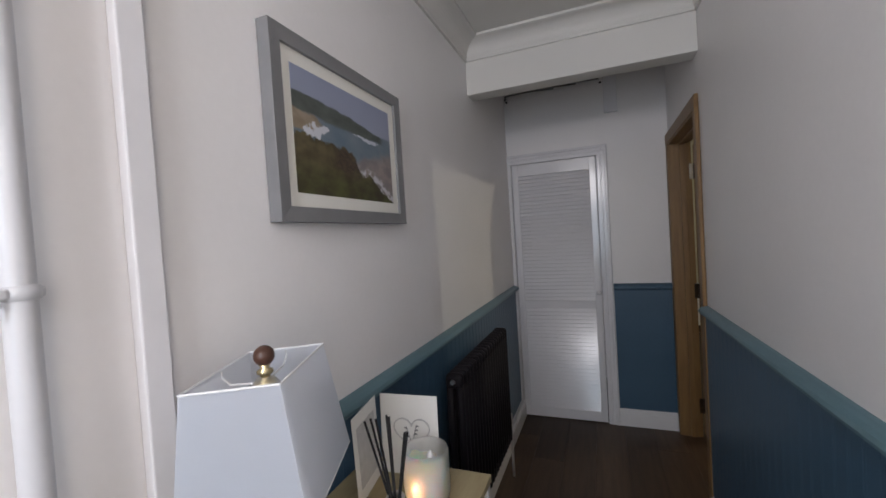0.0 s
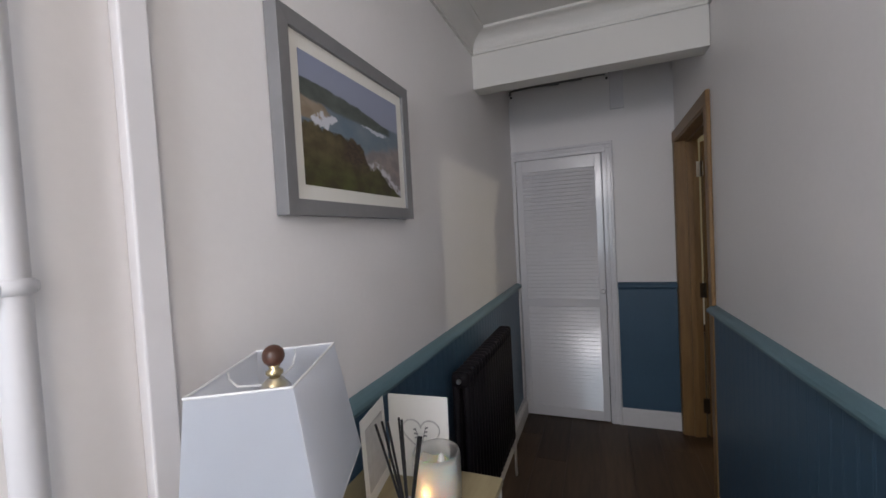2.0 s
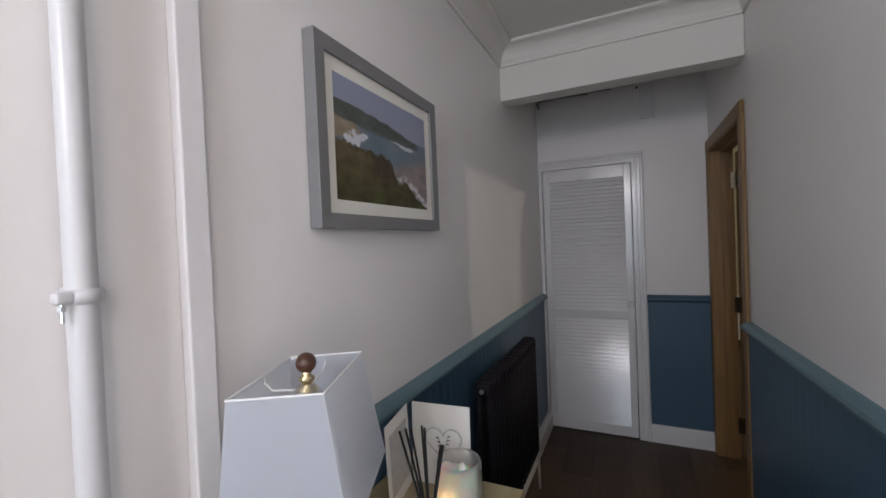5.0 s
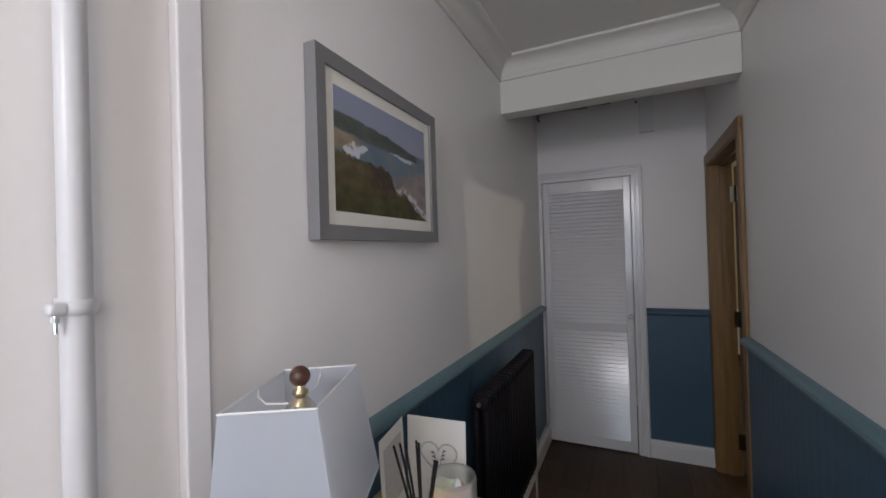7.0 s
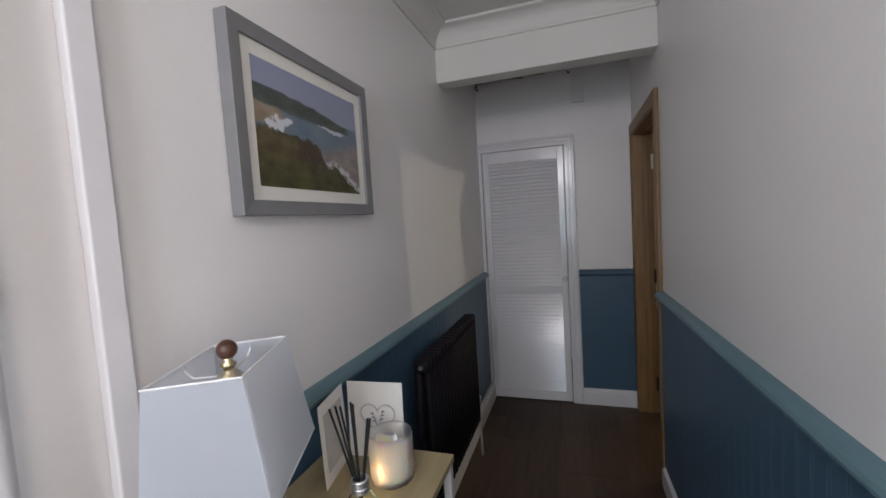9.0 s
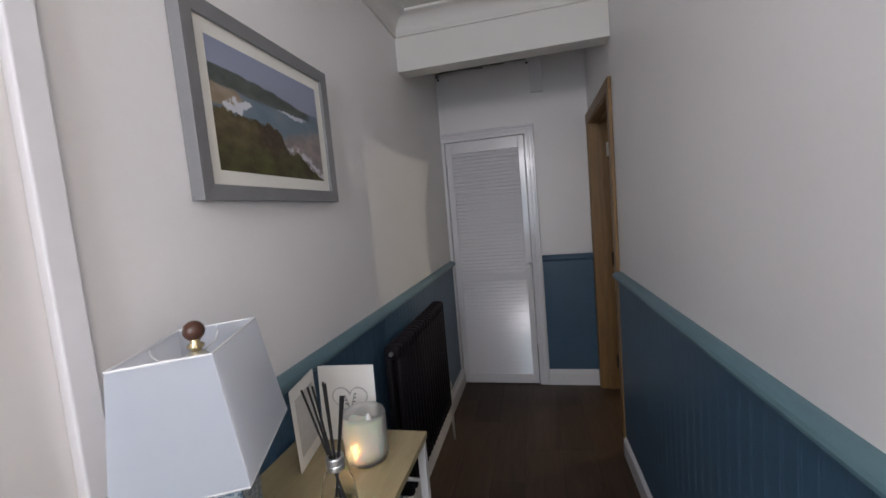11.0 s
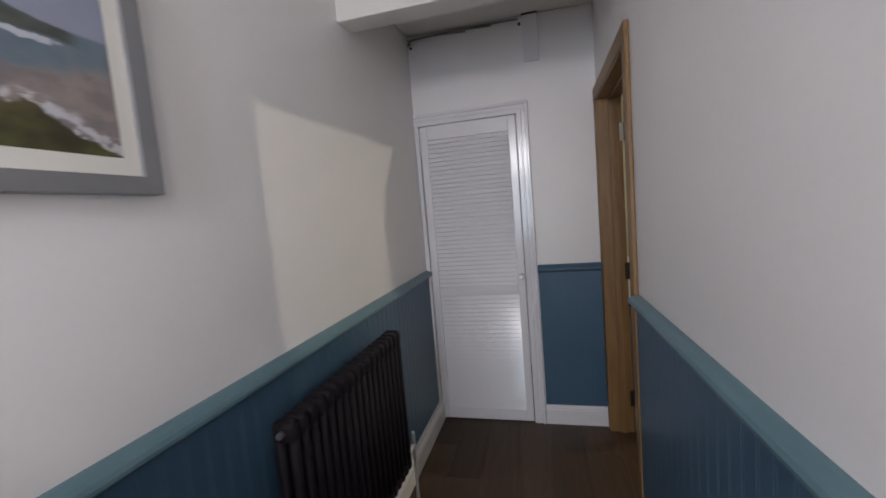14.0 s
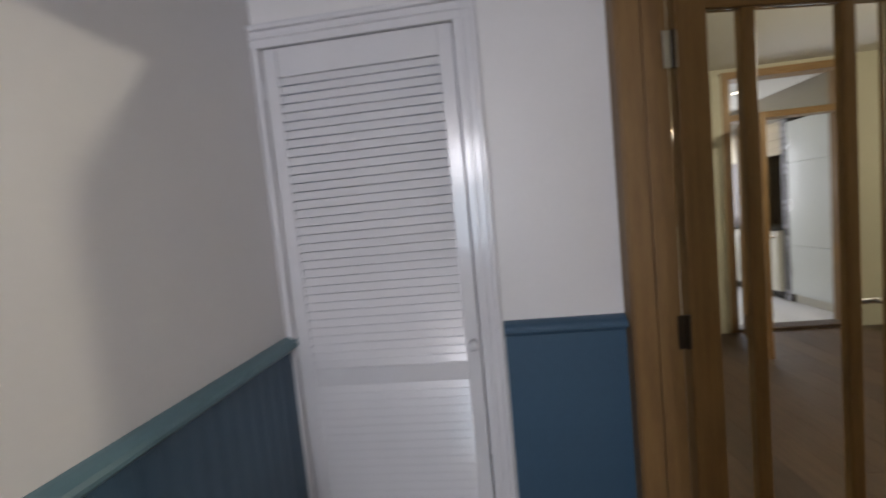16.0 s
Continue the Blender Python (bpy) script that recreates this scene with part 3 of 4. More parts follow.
def frustum(bm, inset):
    q = []
    for z, (hx, hy) in ((S0, BOTH), (S1, TOPH)):
        q.append([bm.verts.new((sx * (hx - inset), sy * (hy - inset), z)) for sx, sy in ((-1, -1), (1, -1), (1, 1), (-1, 1))])
    return q


bm = bmesh.new()
o, i_ = frustum(bm, 0), frustum(bm, 0.0025)
for k in range(4):
    j = (k + 1) % 4
    bm.faces.new((o[0][k], o[0][j], o[1][j], o[1][k]))
    bm.faces.new((i_[0][j], i_[0][k], i_[1][k], i_[1][j]))
    for r in (0, 1):
        bm.faces.new((o[r][k], o[r][j], i_[r][j], i_[r][k]))
shade = part("shade", bm, M_shade, lampo, "white tapered rectangular fabric shade")
for z, (hx, hy) in ((S0, BOTH), (S1, TOPH)):
    bm = bmesh.new()
    cs = [(-hx, -hy, z), (hx, -hy, z), (hx, hy, z), (-hx, hy, z)]
    for k in range(4):
        rod(cs[k], cs[(k + 1) % 4], 0.0010 if z == S0 else 0.0018, bm=bm, n=8)
    part("rim", bm, M_trim, shade)
bm = bmesh.new()
for ux, uy in ((0, -1), (0, 1), (-1, 0)):
    ex, ey = ux * (TOPH[0] - 0.003), uy * (TOPH[1] - 0.003)
    tube([(ex, ey, S1 - 0.002), (ex, ey, S1 - 0.012), (ex * 0.82, ey * 0.82, S1 - 0.024), (0, 0, S1 - 0.026)], 0.0017, 8, bm=bm)
part("spider", bm, M_trim, shade, "white wire shade carrier")
shade.matrix_local = Matrix.Translation((0, 0, 0.34)) @ pose(0, 0, 0, 0, -2.9, 0) @ Matrix.Translation((0, 0, -0.34))
hp = []
for k in range(13):
    an = math.pi * k / 12
    hp.append((0.045 * math.cos(an), 0, 0.28 + 0.105 * math.sin(an)))
part("harp", tube(hp, 0.002), M_brass, lampo)
part("socket", lathe([(0, 0.29), (0.017, 0.29), (0.02, 0.31), (0.02, 0.345), (0, 0.345)], n=20), M_brass, lampo)
part("bulb", lathe([(0, 0.40), (0.012, 0.397), (0.022, 0.385), (0.024, 0.372), (0.016, 0.352), (0.012, 0.345), (0, 0.345)], n=20), M_frost, lampo, smooth=True)
fn = part("finial", lathe([(0, 0.372), (0.016, 0.373), (0.017, 0.378), (0.012, 0.382), (0.015, 0.386), (0.015, 0.390), (0.008, 0.394), (0.007, 0.400), (0.012, 0.404), (0.012, 0.408), (0.006, 0.412), (0.009, 0.417), (0, 0.418)], n=24), M_brass, lampo, "brass finial neck", smooth=True)
part("finial_ball", lathe([(0.0155 * math.sin(math.pi * k / 14), 0.430 - 0.0155 * math.cos(math.pi * k / 14)) for k in range(15)], n=24), M_walnut, fn, "turned brown wooden ball", smooth=True)

# small brown wooden block beside the lamp
wb = thing("wooden_ornament", (-0.503, 0.53, TZ), "small dark brown wooden block beside the lamp", "ornament", turn=33)
part("block", box(-0.009, 0.009, -0.065, 0.065, 0, 0.014, 0.003), M_walnut, wb)

# reed diffuser
rd = thing("reed_diffuser", (-0.380, 0.614, TZ), "clear glass reed diffuser with black reeds", "diffuser")
bot = [(0, 0), (0.034, 0), (0.037, 0.004), (0.036, 0.030), (0.032, 0.056), (0.025, 0.074), (0.016, 0.085), (0.014, 0.104), (0.0125, 0.104), (0.0140, 0.085), (0.023, 0.073), (0.0297, 0.056), (0.0337, 0.030), (0.0345, 0.008), (0, 0.007)]
g = part("bottle", lathe(bot, n=32), M_thin, rd, "clear glass bottle", smooth=True)
g.visible_shadow = False
g = part("oil", lathe([(0, 0.0076), (0.0338, 0.0086), (0.0334, 0.024), (0, 0.024)], n=28), M_oil, rd, "clear scented oil")
g.visible_shadow = False
part("collar", lathe([(0.0145, 0.086), (0.0180, 0.086), (0.0185, 0.088), (0.0185, 0.096), (0.0175, 0.0975), (0.0185, 0.099), (0.0185, 0.110), (0.0175, 0.112), (0.0130, 0.112)], n=28), M_satin, rd, "silver metal collar", smooth=False)
for k, (dx, dy, h) in enumerate(((-0.060, 0.004, 0.246), (-0.051, 0.012, 0.249), (-0.033, 0.002, 0.255), (-0.015, 0.012, 0.260), (-0.005, 0.004, 0.261), (0.035, -0.012, 0.243), (0.038, -0.008, 0.241))):
    part("reed", rod((-dx * 0.30, -dy * 0.30, 0.010), (dx, dy, h), 0.0023, n=8), M_reed, rd, "black reed stick")

# candle in frosted glass
cn = thing("candle", (-0.392, 0.779, TZ), "lit candle in a frosted glass jar", "candle")
part("jar", lathe([(0, 0), (0.040, 0), (0.048, 0.006), (0.052, 0.02), (0.053, 0.04), (0.053, 0.110), (0.0505, 0.119), (0.048, 0.119), (0.050, 0.108), (0.050, 0.04), (0.047, 0.012), (0, 0.007)], n=40), M_frost, cn, "frosted white glass jar", smooth=True)
bm = lathe([(0, 0.074), (0.034, 0.073), (0.0375, 0.088), (0.0415, 0.089), (0.0425, 0.080), (0.0425, 0.02), (0.039, 0.010), (0, 0.008)], n=40)
for v in bm.verts:
    if v.co.z > 0.0785 and v.co.x ** 2 + v.co.y ** 2 > 0.03 ** 2:
        an = math.atan2(v.co.y, v.co.x)
        v.co.z += 0.008 * math.sin(2 * an + 2.2) + 0.004 * math.sin(5 * an)
part("wax", bm, M_wax, cn, "pale wax pillar with a wavy melted rim", smooth=True)
part("flame", lathe([(0, 0.078), (0.006, 0.084), (0.009, 0.094), (0.006, 0.106), (0, 0.114)], (0.010, 0.004, 0), n=14), M_trim, cn, "white plastic flame tip", smooth=True)
part("glow", lathe([(0.0, 0.022), (0.0030, 0.028), (0.0042, 0.040), (0.0030, 0.052), (0, 0.058)], (-0.008, -0.0445, 0), n=12), M_flame, cn, "small warm light in the jar", smooth=True)

# greeting card, standing open
gc = thing("greeting_card", (-0.548, 0.849, TZ), "open white greeting card with a silver heart", "card")
p_back = part("back_leaf", box(0, 0.155, -0.0008, 0.0008, 0, 0.201), M_card, gc)
p_back.matrix_local = pose(0, 0, 0, -2, 0, 4)
p_front = part("front_leaf", box(0, 0.142, -0.0008, 0.0008, 0, 0.199), M_card, gc)
p_front.matrix_local = pose(-0.003, -0.004, 0, 2, 0, -80)
hv = []
for k in range(41):
    a = 2 * math.pi * k / 40
    hv.append((0.0845 + 0.0030 * 16 * math.sin(a) ** 3, -0.0022, 0.108 + 0.0028 * (13 * math.cos(a) - 5 * math.cos(2 * a) - 2 * math.cos(3 * a) - math.cos(4 * a))))
heart = part("heart", tube(hv, 0.0018, 6), M_cardgrey, p_back, "pale silver heart outline")
for sx, h in ((-1, 0.0), (1, 0.006)):
    bm = bmesh.new()
    tube([(0.0845 + sx * 0.002, -0.003, 0.078), (0.0845 + sx * 0.006, -0.003, 0.100), (0.0845 + sx * 0.014, -0.003, 0.122 + h)], 0.0007, 5, bm=bm)
    for k in range(3):
        z = 0.096 + 0.010 * k + h
        tube([(0.0845 + sx * (0.006 + 0.003 * k), -0.003, z), (0.0845 + sx * (0.011 + 0.003 * k), -0.003, z + 0.003), (0.0845 + sx * (0.015 + 0.002 * k), -0.003, z + 0.002)], 0.0014, 5, bm=bm)
    part("sprig", bm, M_ink, p_back, "dark printed sprig")
fr = part("border", box(0.02, 0.124, 0.0012, 0.0022, 0.03, 0.17), M_cardgrey, p_front, "pale printed panel")

# ---- framed coastal picture ----
PY0, PY1, PZ0, PZ1, PD = 0.645, 1.241, 1.520, 1.957, 0.035
pic = thing("framed_picture", (XL, (PY0 + PY1) / 2, (PZ0 + PZ1) / 2), "grey framed coastal landscape picture hanging on the wall", "picture")
hw, hh, fw = (PY1 - PY0) / 2, (PZ1 - PZ0) / 2, 0.035
def frame_side(turned):
    """One mitred length of the picture frame; the four corners of its face, outer pair first."""
    out = [(-hw, -hh), (hw, -hh), (hw, hh), (-hw, hh)]
    inn = [(-hw + fw, -hh + fw), (hw - fw, -hh + fw), (hw - fw, hh - fw), (-hw + fw, hh - fw)]
    k, n = turned, (turned + 1) % 4
    face = (out[k], out[n], inn[n], inn[k])
    bm = bmesh.new()
    back = [bm.verts.new((0.002, y, z)) for y, z in face]
    front = [bm.verts.new((PD - (0.003 if c > 1 else 0.0), y, z)) for c, (y, z) in enumerate(face)]
    bm.faces.new(back)
    bm.faces.new(front[::-1])
    for a in range(4):
        b = (a + 1) % 4
        bm.faces.new((back[a], back[b], front[b], front[a]))
    long_edges = [e for e in bm.edges if set(e.verts) == set(front[:2])]
    bmesh.ops.bevel(bm, geom=long_edges, offset=0.0015, segments=2, affect="EDGES", profile=0.5)
    return bm


for k in range(4):
    part("frame_side", frame_side(k), M_grey, pic, "grey painted wood frame")
part("mount", box(0.01, PD - 0.012, -hw + fw, hw - fw, -hh + fw, hh - fw), M_mount, pic, "cream card mount")


def photo():
    m = mat("coast_photo", (0.3, 0.3, 0.3), 0.45, bump=0.0)
    t = m.node_tree
    b = t.nodes["Principled BSDF"]
    L = t.links
    co = t.nodes.new("ShaderNodeTexCoord")
    se = t.nodes.new("ShaderNodeSeparateXYZ")
    L.new(co.outputs["Generated"], se.inputs[0])

    def noise_of(scale, detail=5.0):
        n = t.nodes.new("ShaderNodeTexNoise")
        n.inputs["Scale"].default_value, n.inputs["Detail"].default_value = scale, detail
        L.new(co.outputs["Generated"], n.inputs["Vector"])
        return n.outputs[0]

    def op(kind, a, b_, c=None):
        n = t.nodes.new("ShaderNodeMath")
        n.operation = kind
        for k, v in enumerate((a, b_, c)):
            if v is None:
                continue
            if isinstance(v, (int, float)):
                n.inputs[k].default_value = v
            else:
                L.new(v, n.inputs[k])
        return n.outputs[0]

    def step(value, edge, soft):
        n = t.nodes.new("ShaderNodeMapRange")
        n.interpolation_type = "SMOOTHSTEP"
        n.inputs["From Min"].default_value, n.inputs["From Max"].default_value = edge - soft, edge + soft
        L.new(value, n.inputs[0])
        return n.outputs[0]

    def blend(fac, a, b_):
        n = t.nodes.new("ShaderNodeMixRGB")
        L.new(fac, n.inputs[0])
        for k, v in ((1, a), (2, b_)):
            if isinstance(v, tuple):
                n.inputs[k].default_value = (*v, 1)
            else:
                L.new(v, n.inputs[k])
        return n.outputs[0]
    u, v = se.outputs["Y"], se.outputs["Z"]
    fine, mid, big = noise_of(30), noise_of(9), noise_of(4)
    wob = op("MULTIPLY_ADD", op("SUBTRACT", mid, 0.5), 0.06, v)
    skyc = blend(v, (0.36, 0.365, 0.43), (0.27, 0.30, 0.41))
    sea = blend(step(big, 0.5, 0.2), (0.115, 0.165, 0.215), (0.185, 0.225, 0.26))
    col = blend(step(v, 0.69, 0.012), sea, skyc)
    # far headland, falling to the right
    hd = op("SUBTRACT", op("MULTIPLY_ADD", op("MULTIPLY", u, u), -0.16, 0.80), wob)
    under = op("SUBTRACT", wob, op("MULTIPLY_ADD", u, -0.05, 0.655))
    land = op("MULTIPLY", step(hd, 0.0, 0.010), step(under, 0.0, 0.015))
    land = op("MULTIPLY", land, step(op("SUBTRACT", 1.0, u), 0.12, 0.03))
    col = blend(land, col, blend(step(mid, 0.5, 0.25), (0.062, 0.074, 0.066), (0.105, 0.118, 0.105)))
    # sandy beach reaching the left edge, with a patch of surf at its tip
    dx = op("MULTIPLY", u, 3.4)
    dz = op("MULTIPLY", op("SUBTRACT", wob, 0.585), 9.0)
    beach = op("ADD", op("MULTIPLY", dx, dx), op("MULTIPLY", dz, dz))
    near = op("SUBTRACT", 1.0, step(op("MULTIPLY_ADD", op("SUBTRACT", mid, 0.5), 0.5, beach), 0.55, 0.12))
    col = blend(near, col, blend(step(mid, 0.52, 0.2), (0.24, 0.185, 0.125), (0.34, 0.27, 0.20)))
    fx = op("MULTIPLY", op("SUBTRACT", op("MULTIPLY_ADD", v, -0.5, u), -0.09), 10.5)
    fz = op("MULTIPLY", op("SUBTRACT", wob, 0.525), 13.0)
    surf = op("SUBTRACT", 1.0, step(op("MULTIPLY_ADD", op("SUBTRACT", noise_of(17), 0.5), 4.5, op("ADD", op("MULTIPLY", fx, fx), op("MULTIPLY", fz, fz))), 0.7, 0.25))
    col = blend(surf, col, (0.62, 0.63, 0.68))
    # surf streak under the headland
    sx = op("MULTIPLY", op("SUBTRACT", u, 0.70), 5.2)
    sz = op("MULTIPLY", op("SUBTRACT", op("MULTIPLY_ADD", u, 0.14, wob), 0.70), 40.0)
    st = op("SUBTRACT", 1.0, step(op("MULTIPLY_ADD", op("SUBTRACT", fine, 0.5), 2.2, op("ADD", op("MULTIPLY", sx, sx), op("MULTIPLY", sz, sz))), 0.5, 0.25))
    col = blend(st, col, (0.55, 0.57, 0.64))
    # brown shallows at the lower right, with foam
    lowr = step(op("SUBTRACT", op("MULTIPLY_ADD", u, 0.40, 0.13), op("MULTIPLY_ADD", op("SUBTRACT", mid, 0.5), 0.25, v)), 0.0, 0.06)
    col = blend(lowr, col, blend(step(mid, 0.5, 0.15), (0.21, 0.185, 0.185), (0.31, 0.255, 0.235)))
    rim = op("SUBTRACT", op("MULTIPLY_ADD", step(u, 0.55, 0.07), -0.20, op("MULTIPLY_ADD", step(u, 0.86, 0.14), -0.16, op("MULTIPLY_ADD", u, -0.05, 0.52))), v)
    fo = op("MULTIPLY", step(op("MULTIPLY_ADD", op("SUBTRACT", mid, 0.5), 0.22, rim), 0.0, 0.03), step(noise_of(16), 0.47, 0.06))
    fo = op("MULTIPLY", fo, step(u, 0.60, 0.05))
    col = blend(fo, col, (0.58, 0.56, 0.60))
    # grassy cliff in front
    fall = op("MULTIPLY_ADD", step(u, 0.55, 0.07), -0.20, op("MULTIPLY_ADD", step(u, 0.84, 0.16), -0.20, op("MULTIPLY_ADD", u, -0.05, 0.47)))
    edge = op("MULTIPLY_ADD", op("SUBTRACT", mid, 0.5), 0.16, op("MULTIPLY_ADD", op("SUBTRACT", fine, 0.5), 0.06, fall))
    grass = step(op("SUBTRACT", edge, v), 0.0, 0.012)
    gcol = blend(step(noise_of(7, 9.0), 0.5, 0.22), (0.045, 0.034, 0.016), blend(step(v, 0.2, 0.14), (0.095, 0.10, 0.030), (0.135, 0.105, 0.05)))
    col = blend(grass, col, gcol)
    # dark scrub at the cliff's brow
    bx = op("MULTIPLY", op("SUBTRACT", u, 0.48), 5.5)
    bz = op("MULTIPLY", op("SUBTRACT", v, 0.34), 5.0)
    brow = op("MULTIPLY_ADD", op("SUBTRACT", mid, 0.5), 2.6, op("ADD", op("MULTIPLY", bx, bx), op("MULTIPLY", bz, bz)))
    col = blend(op("MULTIPLY", grass, op("SUBTRACT", 1.0, step(brow, 0.55, 0.55))), col, blend(step(fine, 0.5, 0.12), (0.05, 0.034, 0.024), (0.085, 0.055, 0.035)))
    L.new(col, b.inputs["Base Color"])
    return m


ph = 0.034
part("photo", box(PD - 0.0125, PD - 0.011, -hw + fw + ph, hw - fw - ph, -hh + fw + ph, hh - fw - ph), photo(), pic, "photograph of a bay with surf and grassy cliff")
for s in (-1, 1):
    part("hook", rod((0.001, s * 0.1, hh - 0.06), (0.006, s * 0.1, hh - 0.06), 0.005), M_brass, pic)

# ---- dining room and kitchen seen through the glazed door ----
w = box(XR + WT, 2.37, RY1, RY1 + 0.12, -0.02, 2.75)
box(3.50, RX, RY1, RY1 + 0.12, -0.02, 2.75, bm=w)
box(2.37, 3.50, RY1, RY1 + 0.12, 2.52, 2.75, bm=w)
structure("wall_dining_back", w, M_room, "cream painted dining room wall round a doorway", "wall")
structure("wall_dining_side", box(RX, RX + 0.12, RY0, RY1 + 0.12, -0.02, 2.75), M_room, "cream painted dining room wall", "wall")
structure("wall_dining_front", box(0.63, RX, RY0 - 0.12, RY0, -0.02, 2.75), M_room, "cream painted dining room wall", "wall")
structure("wall_dining_lining", box(XR + WT, XR + WT + 0.004, OPF + 0.04, RY1, 0, RZ), M_room, "cream painted face of the hall wall", "wall")
structure("ceiling_dining", box(XR + WT, RX, RY0, RY1, RZ, RZ + 0.1), M_ceil, "white dining room ceiling", "ceiling")
structure("skirting_dining", box(XR + WT + 0.01, 2.27, RY1 - 0.02, RY1, 0, 0.1, 0.004), M_walnutunit, "dark wooden skirting in the dining room", "skirting")
structure("wall_dining_panel", box(XR + WT + 0.01, 2.27, RY1 - 0.012, RY1, 0.1, 0.66, 0.003), M_gloss, "white painted lower wall panel", "wall panel")
structure("wall_pier", box(2.27, 2.367, RY1 - 0.03, RY1 - 0.0, 0.0, 2.5, 0.004), M_room, "cream painted pier beside the kitchen doorway", "wall")

mi = thing("round_mirror", (1.76, RY1, 1.575), "large round wall mirror with a thin brass rim", "mirror")
m1 = part("rim", lathe([(0.492, 0), (0.5, 0.0), (0.5, 0.02), (0.492, 0.02)], n=64), M_brass, mi)
m1.matrix_local = pose(0, 0, 0, 90)
m2 = part("mirror_glass", lathe([(0, 0.002), (0.492, 0.002), (0.492, 0.012), (0, 0.012)], n=64), M_mirror, mi)
m2.matrix_local = pose(0, 0, 0, 90)

kf = tagged(new("door_3"), "oak frame with a glazed transom round the kitchen doorway", "door frame", kind="structure")
part("jamb", box(2.37, 2.44, RY1 - 0.03, RY1 + 0.15, 0, 2.52, 0.004), M_oak, kf)
part("jamb", box(3.43, 3.50, RY1 - 0.03, RY1 + 0.15, 0, 2.52, 0.004), M_oak, kf)
part("head", box(2.44, 3.43, RY1 - 0.03, RY1 + 0.15, 2.45, 2.52, 0.004), M_oak_h, kf)
part("transom", box(2.44, 3.43, RY1 - 0.02, RY1 + 0.14, 2.06, 2.12, 0.004), M_oak_h, kf)
g = part("pane", box(2.44, 3.43, RY1 + 0.05, RY1 + 0.056, 2.12, 2.45), M_glass, kf, "clear glass transom pane")
g.visible_shadow = False
part("threshold", box(2.44, 3.43, RY1 - 0.03, RY1 + 0.14, 0, 0.03, 0.006), M_walnutunit, kf, "dark wooden threshold")
kdoor = glazed_door((2.445, RY1 - 0.075, 0), -107, "oak glazed kitchen door standing open", 0.72, 1.98, True)

pl = thing("pendant_lamp", (2.87, 3.783, RZ), "lit dining room ceiling lamp", "lamp")
part("rose", lathe([(0, 0), (0.05, 0), (0.045, -0.02), (0, -0.025)], n=24), M_gloss, pl)
part("cord", rod((0, 0, -0.02), (0, 0, -0.135), 0.004), M_gloss, pl)
part("lampholder", lathe([(0, -0.125), (0.018, -0.125), (0.02, -0.165), (0, -0.165)], n=20), M_gloss, pl)

KY = 8.7
structure("kitchen_floor", box(2.0, 5.2, RY1, KY, -0.06, -0.004), M_tile, "white tiled kitchen floor", "floor")
structure("wall_kitchen_back", box(1.9, 5.3, KY, KY + 0.1, -0.02, 2.75), M_ceil, "plain white kitchen wall", "wall")
structure("wall_kitchen_left", box(1.9, 2.0, RY1 + 0.12, KY, -0.02, 2.75), M_ceil, "plain white kitchen wall", "wall")
structure("wall_kitchen_right", box(5.2, 5.3, RY1 + 0.12, KY, -0.02, 2.75), M_ceil, "plain white kitchen wall", "wall")
structure("wall_kitchen_near", box(RX, 5.3, RY1, RY1 + 0.12, -0.02, 2.75), M_ceil, "plain white kitchen wall", "wall")
structure("ceiling_kitchen", box(2.0, 5.2, RY1 + 0.12, KY, 2.55, 2.65), M_ceil, "white kitchen ceiling", "ceiling")

structure("kitchen_bulkhead", box(3.70, 5.2, RY1 + 0.12, KY, 2.20, 2.55, 0.004), mat("taupe_paint", (0.24, 0.21, 0.17), 0.6, vary=0.05), "taupe painted kitchen bulkhead above the cupboards", "bulkhead")
tu = thing("tall_unit", (3.63, 6.24, 0), "tall white gloss kitchen cupboard with plinth", "cupboard")
part("carcass", box(0.02, 0.6, 0, 0.86, 0.1, 2.14, 0.004), M_fridge, tu)
part("plinth", box(0.05, 0.6, 0, 0.86, 0, 0.1), M_unit, tu)
for z0, z1 in ((0.105, 0.69), (0.697, 1.66), (1.667, 2.14)):
    d = part("door", box(0, 0.02, 0.003, 0.857, z0, z1, 0.004), M_fridge, tu)
    part("handle", rod((-0.02, 0.79, (z0 + z1) / 2 - 0.07), (-0.02, 0.79, (z0 + z1) / 2 + 0.07), 0.005), M_chrome, d)
bp = tagged(new("brick_pier"), "narrow grey brick-slip pier beside the cupboards", "pier", kind="structure")
part("core", box(3.655, 4.2, 7.11, 7.23, 0, 2.2), M_gap, bp)
bk = mesh_of(box(-0.006, 0.006, -0.056, 0.056, -0.033, 0.033, 0.003, seg=1), "brick", M_brick)
for i in range(30):
    b_ = new("brick", bk)
    b_.parent = bp
    b_.matrix_local = pose(3.650, 7.17, 0.04 + i * 0.073)
bu = thing("base_unit", (3.60, 7.26, 0), "cream kitchen base cupboard with chrome handles", "cupboard")
part("carcass", box(0.02, 0.62, 0, 1.3, 0.1, 0.86), M_unit, bu)
part("plinth", box(0.06, 0.62, 0, 1.3, 0, 0.1), M_work, bu)
for k in range(3):
    d = part("door", box(0, 0.02, 0.003 + k * 0.433, 0.43 + k * 0.433, 0.105, 0.855, 0.004), M_unit, bu)
    part("handle", rod((-0.02, 0.1 + k * 0.433, 0.78), (-0.02, 0.33 + k * 0.433, 0.78), 0.006), M_chrome, d)
    part("handle", rod((-0.02, 0.1 + k * 0.433, 0.30), (-0.02, 0.33 + k * 0.433, 0.30), 0.006), M_chrome, d)
wt = thing("worktop", (3.58, 7.26, 0.86), "black kitchen worktop on the base cupboards", "worktop")
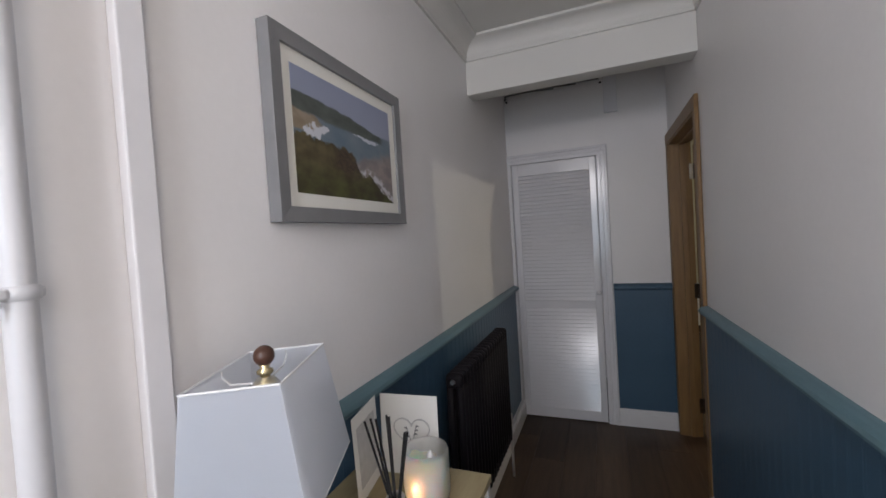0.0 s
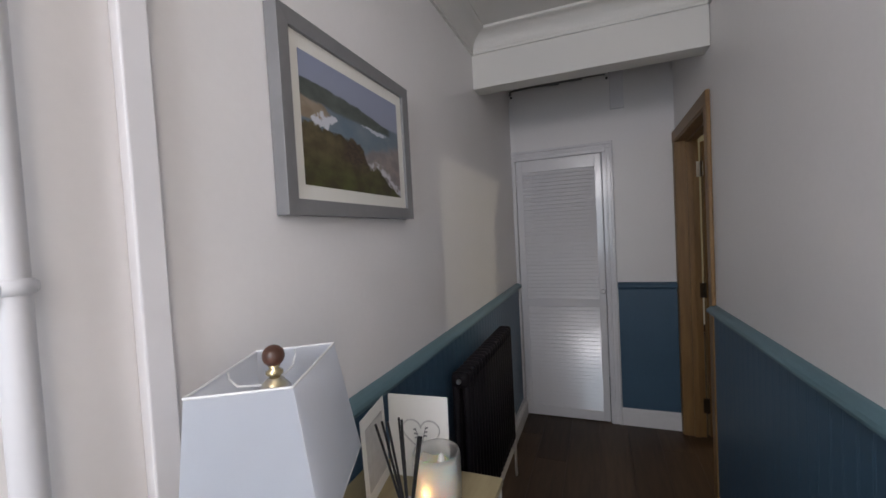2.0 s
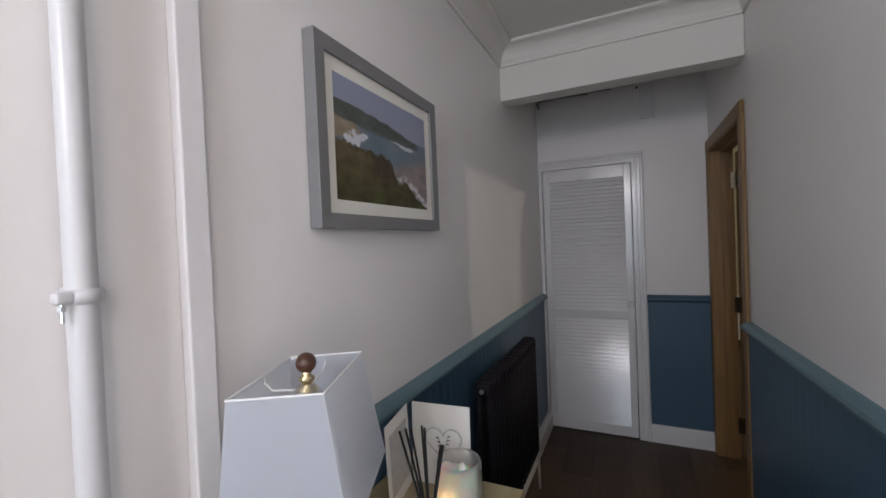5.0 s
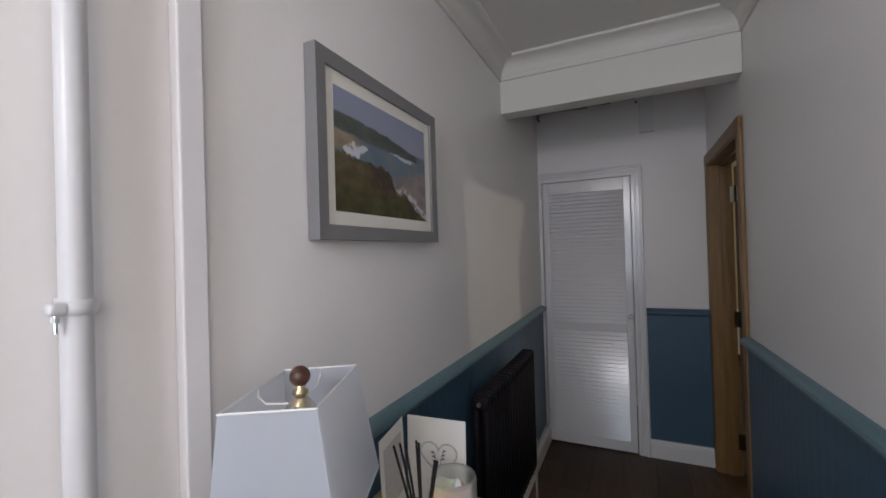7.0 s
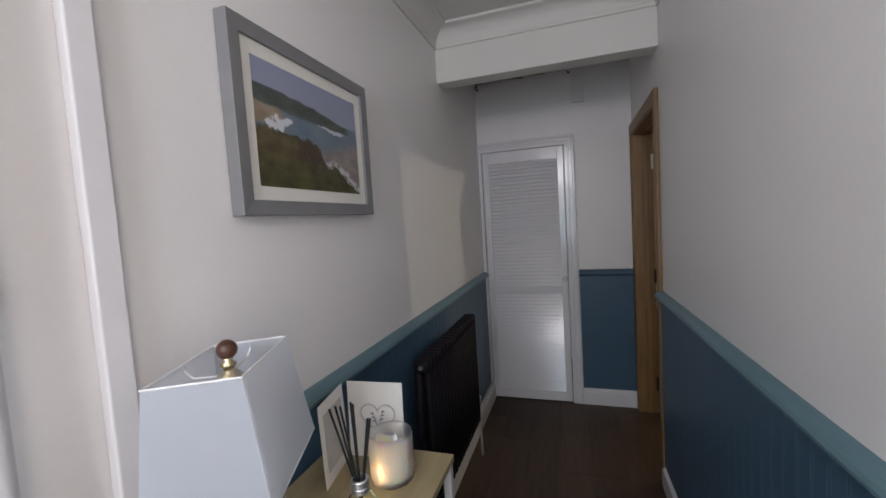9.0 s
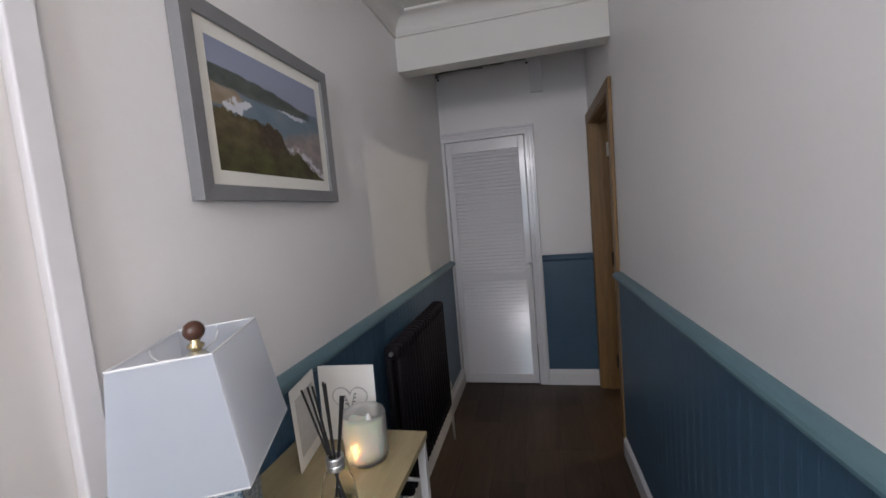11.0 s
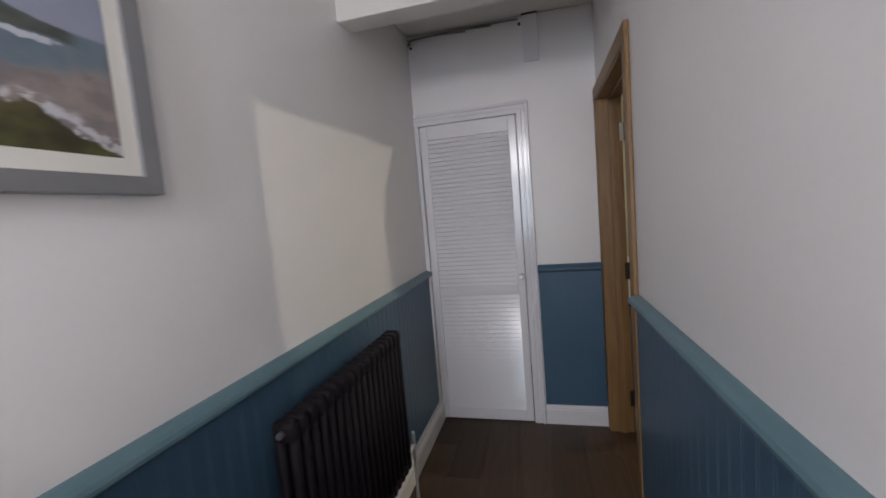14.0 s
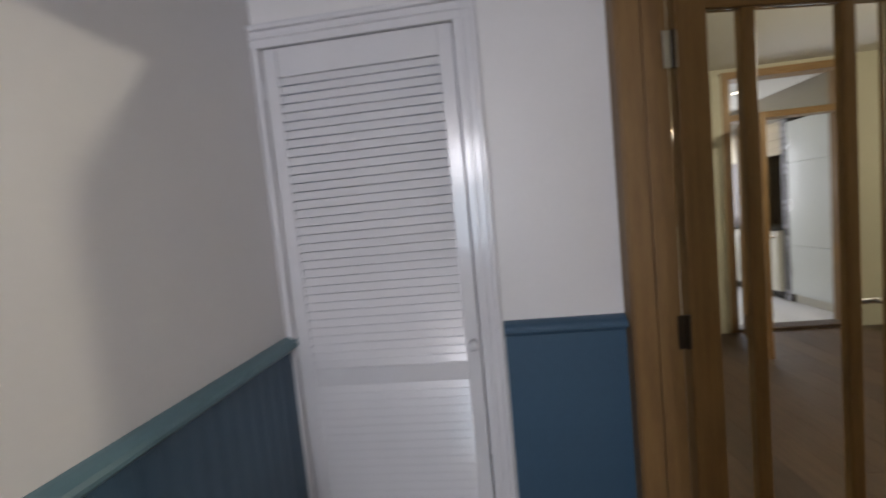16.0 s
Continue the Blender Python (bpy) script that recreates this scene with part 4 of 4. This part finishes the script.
part("slab", box(0, 0.64, 0, 1.3, 0, 0.04, 0.004), M_work, wt)
wu = thing("wall_panel_unit", (3.75, 7.80, 0.9), "dark walnut tall unit on the worktop", "cupboard")
part("carcass", box(0, 0.42, 0, 0.72, 0, 0.95, 0.004), M_walnutunit, wu)
part("door", box(-0.018, 0, 0.003, 0.717, 0.003, 0.947, 0.004), M_walnutunit, wu)
bl = thing("roman_blind", (3.74, 7.26, 1.80), "cream linen roman blind gathered in folds", "blind")
for k in range(5):
    part("fold", box(-0.02 - 0.012 * (k % 2), 0.0, 0, 1.3, 0.09 * k, 0.09 * k + 0.1, 0.012), M_blind, bl)
for x, y in ((3.1, 7.1), (3.45, 7.9), (2.8, 8.2)):
    dl = thing("downlight", (x, y, 2.55), "lit recessed kitchen ceiling downlight", "downlight", "kitchen downlights")
    part("ring", lathe([(0.035, 0), (0.048, 0), (0.046, -0.006), (0.035, -0.004)], n=24), M_chrome, dl)
    part("lens", lathe([(0, -0.001), (0.035, -0.001), (0.035, -0.003), (0, -0.003)], n=24), M_lit, dl)

# ---- outside the front door ----
structure("ground", box(-400, 400, -400, 400, -0.25, -0.15), M_pave, "grey concrete paving outside the front door", "ground")

# ---- floor planks ----
floor = tagged(new("floor"), "dark brown wood laminate floor planks", "floor", kind="structure")
PW, PLN = 0.19, 1.2
plank_me = {}


def plank(x0, x1, y0, y1):
    key = (round(x1 - x0, 3), round(y1 - y0, 3))
    if key not in plank_me:
        plank_me[key] = mesh_of(box(0.0003, key[0] - 0.0003, 0.0003, key[1] - 0.0003, -0.012, 0.0, 0.0008, seg=1), "plank", M_floor)
    p = new("plank", plank_me[key])
    p.parent = floor
    p.location = (x0, y0, 0)


rng = random.Random(4)
x = XL
while x < RX - 0.02:
    x1 = min(x + PW, RX)
    ya = YF - 0.2 if x1 < 1.0 else RY0
    yb = YE + 0.05 if x1 <= XR + WT + 0.06 else RY1 - 0.03
    y = ya - rng.choice((0.0, 0.3, 0.6, 0.9))
    while y < yb:
        a, b = max(y, ya), min(y + PLN, yb)
        if b - a > 0.02:
            plank(x, x1, a, b)
        y += PLN
    x = x1

# ---- beaded boards of the dado ----
BW = 0.055


def board_mesh(name, g):
    prof = [(0, 0), (BW, 0), (BW, g), (BW - 0.003, 0.012), (BW - 0.009, 0.012), (BW - 0.0105, g + 0.0002), (BW - 0.012, 0.012), (0.003, 0.012), (0, g)]
    bm = bmesh.new()
    lo = [bm.verts.new((u, d, 0.127)) for u, d in prof]
    hi = [bm.verts.new((u, d, DADO - 0.043)) for u, d in prof]
    n = len(prof)
    for i in range(n):
        bm.faces.new((lo[i], lo[(i + 1) % n], hi[(i + 1) % n], hi[i]))
    bm.faces.new(lo)
    bm.faces.new(hi)
    return mesh_of(bm, name, M_teal)


board_me = {"left": board_mesh("board", 0.0110), "right": board_mesh("board", 0.0114), "end": board_mesh("board", 0.0116)}
runs = (("left", wall_left, YF + 0.02, YE - 0.03, lambda s: pose(XL, s + BW, 0, 0, 0, -90)),
        ("right", wall_right_front, -0.44, 2.235 - BW, lambda s: pose(XR, s, 0, 0, 0, 90)),
        ("end", wall_end, 0.07, XR - BW + 0.002, lambda s: pose(s + BW, YE, 0, 0, 0, 180)))
for name, wall, a, b, at in runs:
    n = int((b - a) / BW + 1e-6) + 1
    for i in range(n):
        p = new("board", board_me[name])
        p.parent = wall
        p.matrix_local = at(b - i * BW if name == "right" else a + i * BW)
